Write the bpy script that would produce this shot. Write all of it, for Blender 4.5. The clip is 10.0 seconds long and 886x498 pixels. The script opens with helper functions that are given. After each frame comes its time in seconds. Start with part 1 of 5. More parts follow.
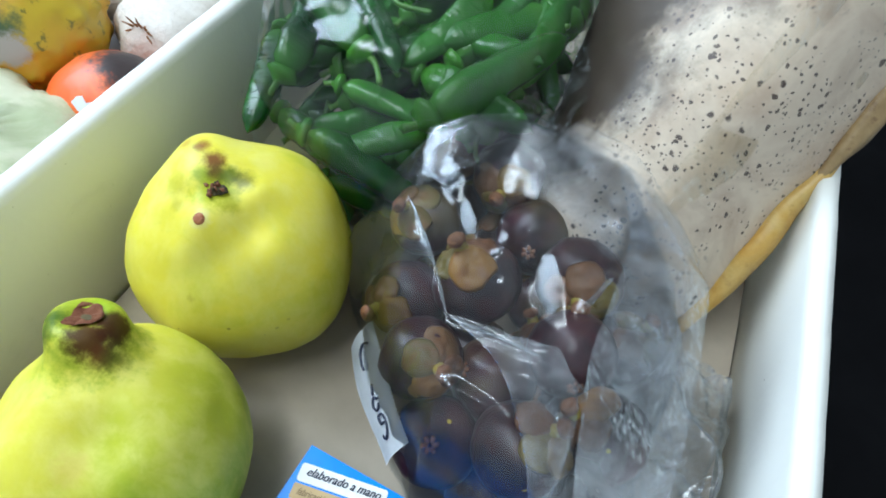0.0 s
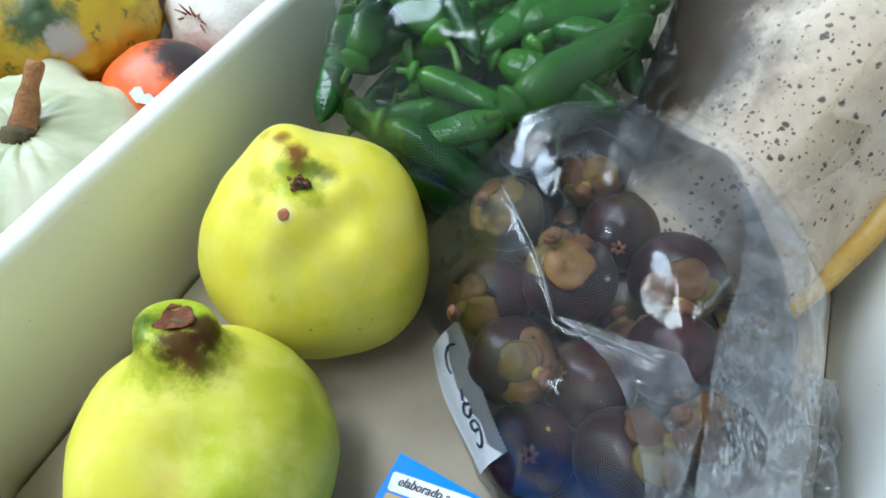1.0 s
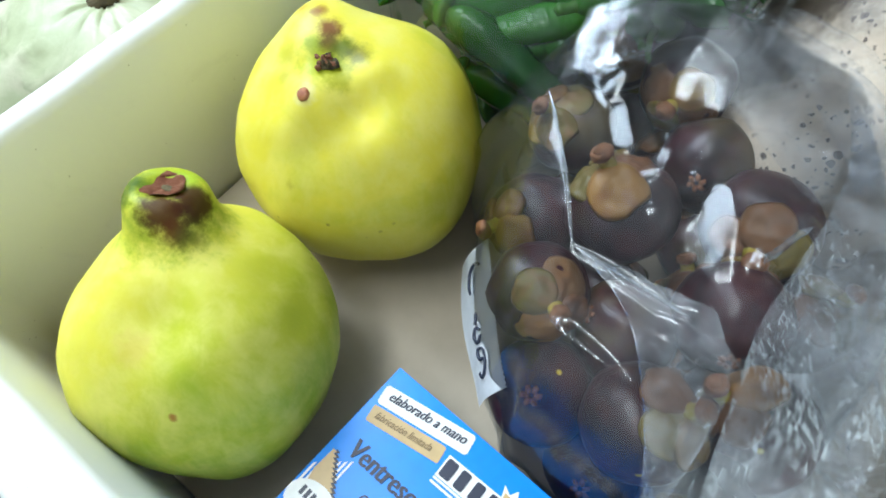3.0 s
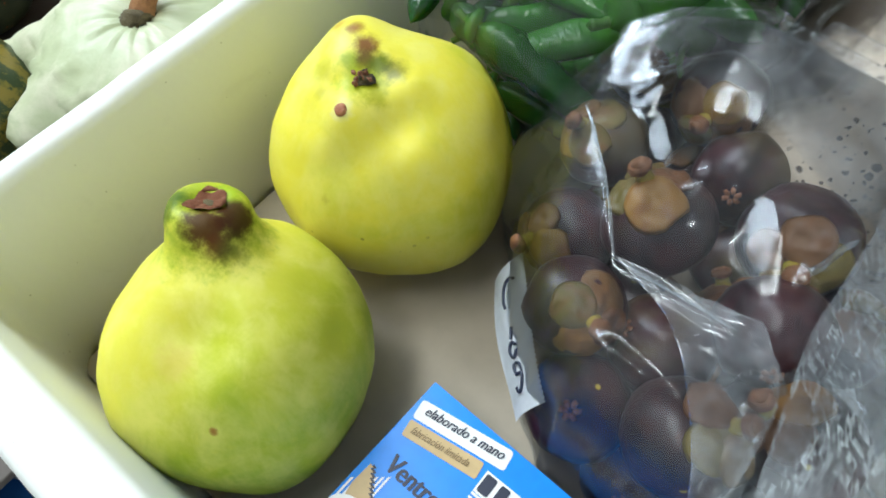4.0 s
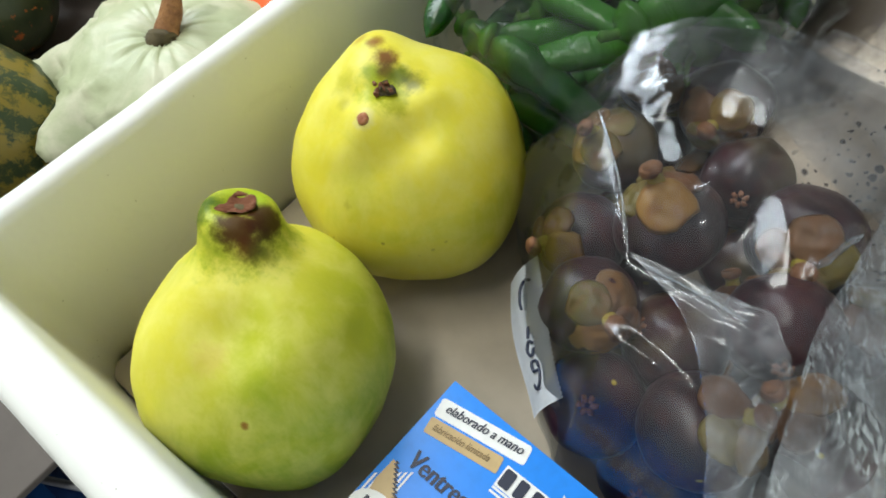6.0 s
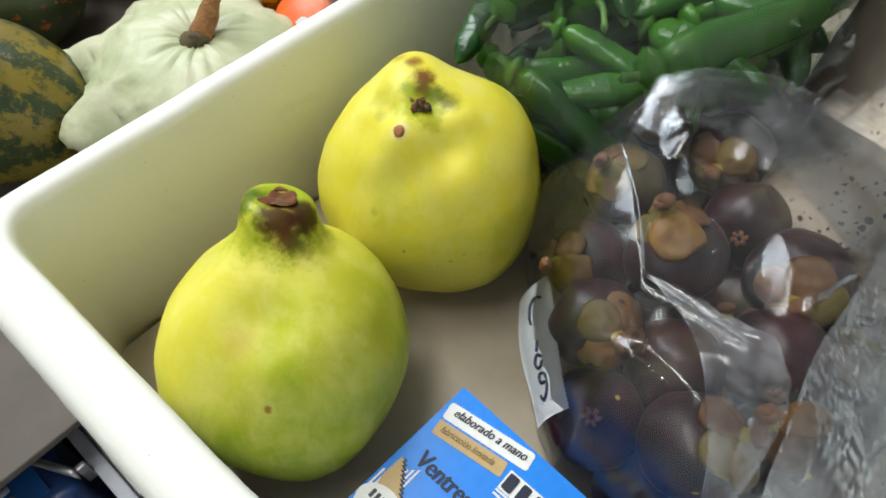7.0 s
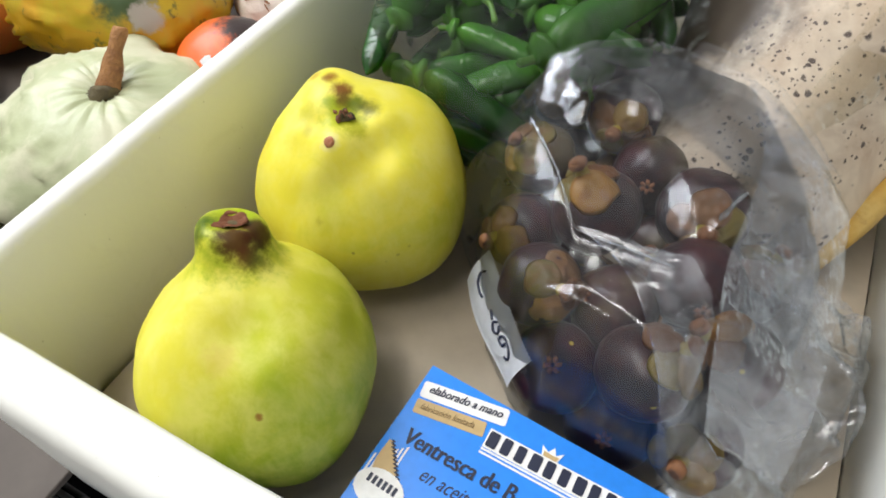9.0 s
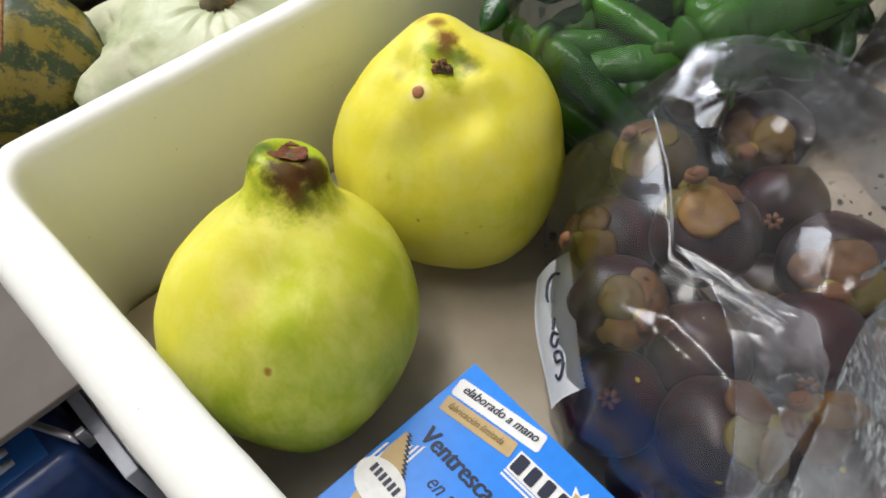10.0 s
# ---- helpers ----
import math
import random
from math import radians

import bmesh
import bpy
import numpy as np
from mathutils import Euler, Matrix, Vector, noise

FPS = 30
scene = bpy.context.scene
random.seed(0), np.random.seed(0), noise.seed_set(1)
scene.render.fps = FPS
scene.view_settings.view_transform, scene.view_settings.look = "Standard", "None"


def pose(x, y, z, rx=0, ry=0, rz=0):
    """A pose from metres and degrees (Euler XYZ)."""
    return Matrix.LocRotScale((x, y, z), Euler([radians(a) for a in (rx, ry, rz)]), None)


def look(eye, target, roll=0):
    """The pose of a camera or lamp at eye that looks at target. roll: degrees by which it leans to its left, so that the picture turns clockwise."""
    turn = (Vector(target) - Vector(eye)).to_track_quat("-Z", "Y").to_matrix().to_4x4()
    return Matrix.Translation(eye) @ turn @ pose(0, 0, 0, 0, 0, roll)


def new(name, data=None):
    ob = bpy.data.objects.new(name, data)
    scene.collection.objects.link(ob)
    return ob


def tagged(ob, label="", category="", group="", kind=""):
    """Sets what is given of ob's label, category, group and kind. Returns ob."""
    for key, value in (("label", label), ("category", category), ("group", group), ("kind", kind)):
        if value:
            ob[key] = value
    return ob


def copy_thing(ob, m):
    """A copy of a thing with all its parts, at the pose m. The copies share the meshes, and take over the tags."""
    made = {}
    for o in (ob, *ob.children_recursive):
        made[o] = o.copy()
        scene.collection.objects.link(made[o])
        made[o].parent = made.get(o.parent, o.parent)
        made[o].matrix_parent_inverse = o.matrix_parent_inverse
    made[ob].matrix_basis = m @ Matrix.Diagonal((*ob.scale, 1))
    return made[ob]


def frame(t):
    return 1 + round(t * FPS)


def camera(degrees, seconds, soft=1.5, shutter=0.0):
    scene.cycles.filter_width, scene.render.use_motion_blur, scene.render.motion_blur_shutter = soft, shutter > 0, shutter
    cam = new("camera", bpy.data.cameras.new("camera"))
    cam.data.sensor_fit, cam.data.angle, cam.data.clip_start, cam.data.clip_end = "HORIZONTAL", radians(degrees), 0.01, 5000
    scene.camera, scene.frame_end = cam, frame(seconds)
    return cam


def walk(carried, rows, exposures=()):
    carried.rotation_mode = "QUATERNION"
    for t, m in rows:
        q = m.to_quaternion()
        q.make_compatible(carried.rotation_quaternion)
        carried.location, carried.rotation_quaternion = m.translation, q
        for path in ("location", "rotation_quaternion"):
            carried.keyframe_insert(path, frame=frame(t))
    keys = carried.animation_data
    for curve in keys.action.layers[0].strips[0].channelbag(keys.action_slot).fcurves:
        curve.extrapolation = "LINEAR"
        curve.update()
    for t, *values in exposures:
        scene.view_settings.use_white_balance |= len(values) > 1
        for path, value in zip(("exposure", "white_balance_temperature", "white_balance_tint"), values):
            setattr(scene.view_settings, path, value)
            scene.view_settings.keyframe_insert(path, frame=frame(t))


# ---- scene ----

cam = camera(69.2, 10.0, soft=1.8)
# seconds, eye (x, y, z), yaw to the left of +y, pitch, roll
ROWS = [
    (0.0, 0.2317, 0.0053, 0.3241, 17.80, -52.05, 7.24),
    (0.5, 0.2108, -0.0004, 0.3155, 23.08, -52.39, 4.43),
    (1.0, 0.1970, 0.0034, 0.3099, 19.96, -53.01, 5.33),
    (1.5, 0.1829, 0.0106, 0.2837, 18.88, -53.40, 4.71),
    (2.0, 0.2046, 0.0171, 0.2773, 27.18, -55.39, 4.44),
    (2.5, 0.2241, 0.0216, 0.2724, 39.23, -59.39, -4.82),
    (3.0, 0.2329, 0.0351, 0.2808, 42.44, -59.19, -5.45),
    (3.2, 0.2245, 0.0244, 0.2802, 38.76, -58.59, -2.28),
    (4.5, 0.2277, 0.0301, 0.2837, 47.11, -56.82, -9.50),
    (5.0, 0.2300, 0.0274, 0.2872, 47.57, -56.50, -9.81),
    (5.2, 0.2298, 0.0221, 0.2839, 45.20, -56.05, -9.27),
    (6.3, 0.2259, 0.0125, 0.2884, 43.84, -55.69, -5.86),
    (6.5, 0.2233, 0.0007, 0.2928, 41.23, -53.55, -1.57),
    (7.0, 0.2229, -0.0080, 0.2920, 39.76, -53.00, 1.02),
    (7.5, 0.2149, 0.0007, 0.2765, 38.03, -53.27, 2.93),
    (8.0, 0.2101, -0.0033, 0.2724, 36.22, -51.15, 2.52),
    (8.5, 0.2308, -0.0098, 0.2809, 33.45, -51.44, -0.06),
    (9.0, 0.2284, -0.0313, 0.3019, 29.00, -51.64, -1.25),
    (9.5, 0.2334, -0.0256, 0.3052, 29.16, -49.94, 0.78),
    (10.0, 0.2259, -0.0093, 0.2741, 42.40, -52.94, 1.29),
]


def ahead(yaw, pitch):
    a, b = radians(yaw), radians(pitch)
    return Vector((-math.sin(a) * math.cos(b), math.cos(a) * math.cos(b), math.sin(b)))


walk(cam, [(t, look((x, y, z), Vector((x, y, z)) + ahead(yaw, pitch), roll)) for t, x, y, z, yaw, pitch, roll in ROWS],
     exposures=[(0.0, 0.09, 5400, 3), (0.5, 0.19, 5430, 3), (1.0, 0.07, 5460, 3), (1.5, -0.05, 5500, 3), (2.0, 0.03, 5550, 3), (2.5, 0.10, 5570, 3), (3.0, 0.27, 5600, 3), (5.0, -0.05, 6100, 4), (7.0, -0.12, 6450, 7), (8.0, -0.15, 6600, 9), (9.0, 0.03, 6500, 12), (10.0, -0.08, 6550, 13)])

# ---- light ----
world = bpy.data.worlds.new("world")
scene.world = world
world.use_nodes = True
_n, _l = world.node_tree.nodes, world.node_tree.links
_sky = _n.new("ShaderNodeTexSky")
_sky.sky_type, _sky.sun_disc = "NISHITA", False
_sky.sun_elevation, _sky.sun_rotation = radians(35), radians(200)
_l.new(_sky.outputs[0], _n["Background"].inputs[0])
_n["Background"].inputs[1].default_value = 0.1


def area(name, m, sx, sy, watts, colour):
    data = bpy.data.lights.new(name, "AREA")
    data.shape, data.size, data.size_y, data.energy, data.color = "RECTANGLE", sx, sy, watts, colour
    ob = new(name, data)
    ob.matrix_world = m
    return ob


area("ceiling_lamp", look((-0.26, -0.28, 2.26), (0.1, 0.1, 0.0)), 1.2, 0.55, 31, (1.0, 0.965, 0.9))
area("window_light", look((-1.30, 0.45, 1.50), (0.15, 0.15, 0.0)), 1.1, 1.1, 43.5, (0.93, 0.965, 1.0))


# ---- materials ----
def material(name, rough=0.5, metal=0.0, spec=0.5):
    m = bpy.data.materials.new(name)
    m.use_nodes = True
    b = m.node_tree.nodes["Principled BSDF"]
    b.inputs["Roughness"].default_value, b.inputs["Metallic"].default_value = rough, metal
    b.inputs["Specular IOR Level"].default_value = spec
    return m, m.node_tree.nodes, m.node_tree.links, b


def rgba(c):
    return (c[0], c[1], c[2], 1.0)


def coords(N):
    return N.new("ShaderNodeTexCoord").outputs["Object"]


def noise_tex(N, L, co, scale, detail=4.0, rough=0.55, warp=0.0):
    t = N.new("ShaderNodeTexNoise")
    t.inputs["Scale"].default_value, t.inputs["Detail"].default_value = scale, detail
    t.inputs["Roughness"].default_value, t.inputs["Distortion"].default_value = rough, warp
    L.new(co, t.inputs["Vector"])
    return t.outputs["Fac"]


def ramp(N, L, fac, stops):
    r = N.new("ShaderNodeValToRGB")
    e = r.color_ramp.elements
    while len(e) < len(stops):
        e.new(0.5)
    for k, (p, c) in zip(e, stops):
        k.position, k.color = p, (rgba(c) if len(c) == 3 else c)
    L.new(fac, r.inputs[0])
    return r.outputs[0]


def grey(N, L, fac, lo, hi):
    """Maps lo..hi to 0..1, clamped and smooth."""
    r = N.new("ShaderNodeMapRange")
    r.interpolation_type = "SMOOTHSTEP"
    r.inputs["From Min"].default_value, r.inputs["From Max"].default_value = lo, hi
    L.new(fac, r.inputs["Value"])
    return r.outputs["Result"]


def mix(N, L, fac, a, b):
    m = N.new("ShaderNodeMix")
    m.data_type = "RGBA"
    for sock, v in ((m.inputs["Factor"], fac), (m.inputs["A"], a), (m.inputs["B"], b)):
        if isinstance(v, (tuple, list)):
            sock.default_value = rgba(v)
        elif isinstance(v, float):
            sock.default_value = v
        else:
            L.new(v, sock)
    return m.outputs["Result"]


def math_node(N, L, op, a, b=0.0):
    m = N.new("ShaderNodeMath")
    m.operation = op
    for k, v in enumerate((a, b)):
        if isinstance(v, (int, float)):
            m.inputs[k].default_value = v
        else:
            L.new(v, m.inputs[k])
    return m.outputs[0]


def near(N, L, co, centre, inner, outer, wobble=None):
    """1 within inner metres of a spot on the thing, 0 beyond outer."""
    d = N.new("ShaderNodeVectorMath")
    d.operation = "DISTANCE"
    L.new(co, d.inputs[0])
    d.inputs[1].default_value = centre
    v = d.outputs["Value"]
    if wobble is not None:
        v = math_node(N, L, "ADD", v, math_node(N, L, "MULTIPLY", math_node(N, L, "SUBTRACT", wobble, 0.5), (inner + outer) * 0.9))
    return grey(N, L, v, outer, inner)


def bump(N, L, b, height, strength=0.3, dist=0.001):
    n = N.new("ShaderNodeBump")
    n.inputs["Strength"].default_value, n.inputs["Distance"].default_value = strength, dist
    L.new(height, n.inputs["Height"])
    L.new(n.outputs[0], b.inputs["Normal"])


def mottled(name, c1, c2, scale, rough=0.5, bumpy=0.2, dist=0.0006, spec=0.5, metal=0.0, fine=8.0, c3=None, warp=0.6):
    m, N, L, b = material(name, rough, metal, spec)
    co = coords(N)
    big, small = noise_tex(N, L, co, scale, 4.0, 0.55, warp), noise_tex(N, L, co, scale * fine, 3.0)
    c = ramp(N, L, big, [(0.32, c1), (0.68, c2)])
    if c3:
        c = mix(N, L, grey(N, L, noise_tex(N, L, co, scale * 2.3, 5.0, 0.65), 0.55, 0.75), c, c3)
    c = mix(N, L, math_node(N, L, "MULTIPLY", grey(N, L, small, 0.35, 0.75), 0.25), c, tuple(x * 0.72 for x in c1))
    L.new(c, b.inputs["Base Color"])
    bump(N, L, b, small, bumpy, dist)
    return m


def quince_skin(name, green_side, spots, ripe=(0.73, 0.650, 0.050), unripe=(0.34, 0.44, 0.010), edge=-0.35):
    m, N, L, b = material(name, 0.45, 0.0, 0.26)
    co = coords(N)
    big = noise_tex(N, L, co, 14.0, 3.0, 0.5, 0.4)
    fine = noise_tex(N, L, co, 260.0, 3.0)
    mid = noise_tex(N, L, co, 60.0, 4.0, 0.6)
    dot = N.new("ShaderNodeVectorMath")
    dot.operation = "DOT_PRODUCT"
    L.new(co, dot.inputs[0])
    dot.inputs[1].default_value = Vector(green_side).normalized() * 20.0
    side = math_node(N, L, "ADD", dot.outputs["Value"], math_node(N, L, "MULTIPLY", math_node(N, L, "SUBTRACT", big, 0.5), 2.4))
    c = mix(N, L, grey(N, L, side, edge, edge + 1.5), ripe, unripe)
    c = mix(N, L, math_node(N, L, "MULTIPLY", grey(N, L, noise_tex(N, L, co, 28.0, 4.0, 0.6, 0.5), 0.48, 0.70), 0.55), c, (0.50, 0.53, 0.02))
    # pale streaks that run from the neck to the base
    stretch = N.new("ShaderNodeMapping")
    stretch.inputs["Scale"].default_value = (1.0, 1.0, 0.28)
    L.new(co, stretch.inputs["Vector"])
    streak = noise_tex(N, L, stretch.outputs[0], 75.0, 4.0, 0.6, 0.3)
    c = mix(N, L, math_node(N, L, "MULTIPLY", grey(N, L, streak, 0.40, 0.72), 0.38), c, (0.80, 0.76, 0.22))
    c = mix(N, L, math_node(N, L, "MULTIPLY", grey(N, L, mid, 0.42, 0.70), 0.35), c, (0.80, 0.75, 0.20))
    c = mix(N, L, math_node(N, L, "MULTIPLY", grey(N, L, fine, 0.55, 0.8), 0.3), c, (0.60, 0.58, 0.05))
    # pores, a few dark flecks
    v = N.new("ShaderNodeTexVoronoi")
    v.inputs["Scale"].default_value = 95.0
    L.new(co, v.inputs["Vector"])
    fleck = math_node(N, L, "MULTIPLY", grey(N, L, v.outputs["Distance"], 0.11, 0.06), grey(N, L, big, 0.56, 0.6))
    c = mix(N, L, math_node(N, L, "MULTIPLY", fleck, 0.6), c, (0.20, 0.16, 0.03))
    wob = noise_tex(N, L, co, 190.0, 5.0, 0.7)
    for place, inner, outer, colour, strong in spots:
        c = mix(N, L, math_node(N, L, "MULTIPLY", near(N, L, co, place, inner, outer, wob), strong), c, colour)
    L.new(c, b.inputs["Base Color"])
    b.inputs["Subsurface Weight"].default_value = 0.12
    b.inputs["Subsurface Radius"].default_value = (0.006, 0.005, 0.001)
    b.inputs["Subsurface Scale"].default_value = 0.5
    L.new(ramp(N, L, mid, [(0.3, (0.34,) * 3), (0.7, (0.52,) * 3)]), b.inputs["Roughness"])
    bump(N, L, b, math_node(N, L, "ADD", fine, math_node(N, L, "MULTIPLY", mid, 2.0)), 0.22, 0.0005)
    return m


def foam():
    m, N, L, b = material("polystyrene_foam", 0.62, 0.0, 0.35)
    co = coords(N)
    v = N.new("ShaderNodeTexVoronoi")
    v.feature, v.inputs["Scale"].default_value = "SMOOTH_F1", 270.0
    L.new(co, v.inputs["Vector"])
    dirt = grey(N, L, noise_tex(N, L, co, 22.0, 6.0, 0.7, 0.8), 0.60, 0.78)
    c = mix(N, L, math_node(N, L, "MULTIPLY", dirt, 0.28), (0.84, 0.845, 0.79), (0.62, 0.62, 0.56))
    speck = grey(N, L, noise_tex(N, L, co, 420.0, 1.0), 0.79, 0.82)
    c = mix(N, L, math_node(N, L, "MULTIPLY", speck, 0.5), c, (0.25, 0.22, 0.18))
    L.new(c, b.inputs["Base Color"])
    b.inputs["Subsurface Weight"].default_value = 0.0
    h = math_node(N, L, "ADD", v.outputs["Distance"], math_node(N, L, "MULTIPLY", noise_tex(N, L, co, 60.0, 3.0), 1.2))
    bump(N, L, b, h, 0.10, 0.0008)
    return m


def film(name, haze, tint=(0.97, 0.98, 1.0), gloss=0.014, wrinkle=0.30, scale=26.0, rough=0.15, mirror=0.72):
    """Clear crinkled bag film: see-through, with sharp gloss and a little milky haze."""
    m = bpy.data.materials.new(name)
    m.use_nodes = True
    N, L = m.node_tree.nodes, m.node_tree.links
    N.remove(N["Principled BSDF"])
    out = N["Material Output"]
    co = coords(N)
    clear, shine, milk = N.new("ShaderNodeBsdfTransparent"), N.new("ShaderNodeBsdfGlossy"), N.new("ShaderNodeBsdfDiffuse")
    clear.inputs[0].default_value = rgba(tint)
    shine.inputs["Roughness"].default_value = rough
    shine.inputs["Color"].default_value = (0.93, 0.97, 1, 1)
    milk.inputs["Color"].default_value = (0.86, 0.88, 0.92, 1)
    through_light, both = N.new("ShaderNodeBsdfTranslucent"), N.new("ShaderNodeMixShader")
    through_light.inputs["Color"].default_value = (0.90, 0.92, 0.95, 1)
    both.inputs[0].default_value = 0.4
    L.new(milk.outputs[0], both.inputs[1])
    L.new(through_light.outputs[0], both.inputs[2])
    fr = N.new("ShaderNodeFresnel")
    fr.inputs["IOR"].default_value = 1.5
    bp = N.new("ShaderNodeBump")
    bp.inputs["Strength"].default_value, bp.inputs["Distance"].default_value = wrinkle, 0.003
    h = math_node(N, L, "ABSOLUTE", math_node(N, L, "SUBTRACT", noise_tex(N, L, co, scale, 3.0, 0.5, 1.2), 0.5))
    L.new(h, bp.inputs["Height"])
    L.new(bp.outputs[0], shine.inputs["Normal"])
    L.new(bp.outputs[0], fr.inputs["Normal"])
    a, c = N.new("ShaderNodeMixShader"), N.new("ShaderNodeMixShader")
    hz = math_node(N, L, "MULTIPLY", grey(N, L, noise_tex(N, L, co, 18.0, 4.0, 0.6, 1.5), 0.35, 0.75), haze * 2)
    L.new(hz, a.inputs[0])
    L.new(clear.outputs[0], a.inputs[1])
    L.new(both.outputs[0], a.inputs[2])
    L.new(math_node(N, L, "ADD", math_node(N, L, "MULTIPLY", fr.outputs[0], mirror), gloss), c.inputs[0])
    L.new(a.outputs[0], c.inputs[1])
    L.new(shine.outputs[0], c.inputs[2])
    L.new(c.outputs[0], out.inputs["Surface"])
    return m


def rind_skin():
    """Dark purple leathery rind with russet patches and a few dots of dried yellow latex."""
    m, N, L, b = material("mangosteen_rind", 0.36, 0.0, 0.5)
    co = coords(N)
    info = N.new("ShaderNodeObjectInfo")
    shift = N.new("ShaderNodeVectorMath")
    L.new(co, shift.inputs[0])
    comb = N.new("ShaderNodeCombineXYZ")
    L.new(math_node(N, L, "MULTIPLY", info.outputs["Random"], 7.0), comb.inputs[0])
    L.new(comb.outputs[0], shift.inputs[1])
    q = shift.outputs[0]
    big, mid = noise_tex(N, L, q, 38.0, 4.0, 0.6, 0.8), noise_tex(N, L, q, 130.0, 4.0, 0.65)
    c = mix(N, L, grey(N, L, big, 0.35, 0.7), (0.013, 0.004, 0.009), (0.052, 0.010, 0.016))
    c = mix(N, L, math_node(N, L, "MULTIPLY", grey(N, L, mid, 0.52, 0.72), 0.6), c, (0.085, 0.030, 0.022))
    # some fruits have an olive-brown flush
    flush = math_node(N, L, "MULTIPLY", grey(N, L, info.outputs["Random"], 0.62, 0.75), grey(N, L, noise_tex(N, L, q, 24.0, 3.0), 0.40, 0.62))
    c = mix(N, L, math_node(N, L, "MULTIPLY", flush, 0.75), c, (0.105, 0.080, 0.026))
    v = N.new("ShaderNodeTexVoronoi")
    v.inputs["Scale"].default_value = 62.0
    L.new(q, v.inputs["Vector"])
    dots = math_node(N, L, "MULTIPLY", grey(N, L, v.outputs["Distance"], 0.10, 0.05), grey(N, L, big, 0.52, 0.60))
    c = mix(N, L, dots, c, (0.55, 0.40, 0.03))
    L.new(c, b.inputs["Base Color"])
    bump(N, L, b, mid, 0.35, 0.0010)
    return m


def sepal_skin():
    """Leathery sepals: brown, tan, olive or orange from piece to piece."""
    m, N, L, b = material("mangosteen_sepal", 0.48, 0.0, 0.4)
    co = coords(N)
    info = N.new("ShaderNodeObjectInfo")
    c = ramp(N, L, info.outputs["Random"], [(0.0, (0.14, 0.062, 0.028)), (0.35, (0.20, 0.105, 0.048)), (0.55, (0.11, 0.085, 0.020)), (0.75, (0.21, 0.16, 0.028)), (1.0, (0.30, 0.135, 0.035))])
    c = mix(N, L, math_node(N, L, "MULTIPLY", grey(N, L, noise_tex(N, L, co, 90.0, 4.0, 0.65, 0.6), 0.45, 0.68), 0.7), c, (0.20, 0.085, 0.030))
    c = mix(N, L, math_node(N, L, "MULTIPLY", grey(N, L, noise_tex(N, L, co, 260.0, 4.0, 0.7), 0.55, 0.75), 0.5), c, (0.10, 0.055, 0.022))
    L.new(c, b.inputs["Base Color"])
    bump(N, L, b, noise_tex(N, L, co, 220.0, 4.0), 0.4, 0.0008)
    return m


def pepper_skin():
    """Glossy green skin, lighter towards the stalk, each pepper of its own tone, with cross wrinkles."""
    m, N, L, b = material("green_pepper_skin", 0.25, 0.0, 0.5)
    co = coords(N)
    info, sep = N.new("ShaderNodeObjectInfo"), N.new("ShaderNodeSeparateXYZ")
    L.new(co, sep.inputs[0])
    big = noise_tex(N, L, co, 40.0, 4.0, 0.6, 0.8)
    c = mix(N, L, grey(N, L, big, 0.35, 0.68), (0.004, 0.036, 0.006), (0.016, 0.100, 0.010))
    c = mix(N, L, math_node(N, L, "MULTIPLY", info.outputs["Random"], 0.60), c, (0.060, 0.235, 0.016))
    light = grey(N, L, math_node(N, L, "ADD", sep.outputs["Z"], math_node(N, L, "MULTIPLY", math_node(N, L, "SUBTRACT", big, 0.5), 0.03)), 0.026, 0.0)
    c = mix(N, L, math_node(N, L, "MULTIPLY", light, 0.55), c, (0.095, 0.300, 0.022))
    L.new(c, b.inputs["Base Color"])
    stretch = N.new("ShaderNodeMapping")
    stretch.inputs["Scale"].default_value = (1.0, 1.0, 3.0)
    L.new(co, stretch.inputs["Vector"])
    bump(N, L, b, math_node(N, L, "ADD", noise_tex(N, L, stretch.outputs[0], 60.0, 3.0, 0.55, 0.5), math_node(N, L, "MULTIPLY", noise_tex(N, L, co, 320.0, 2.0), 0.15)), 0.55, 0.0022)
    return m


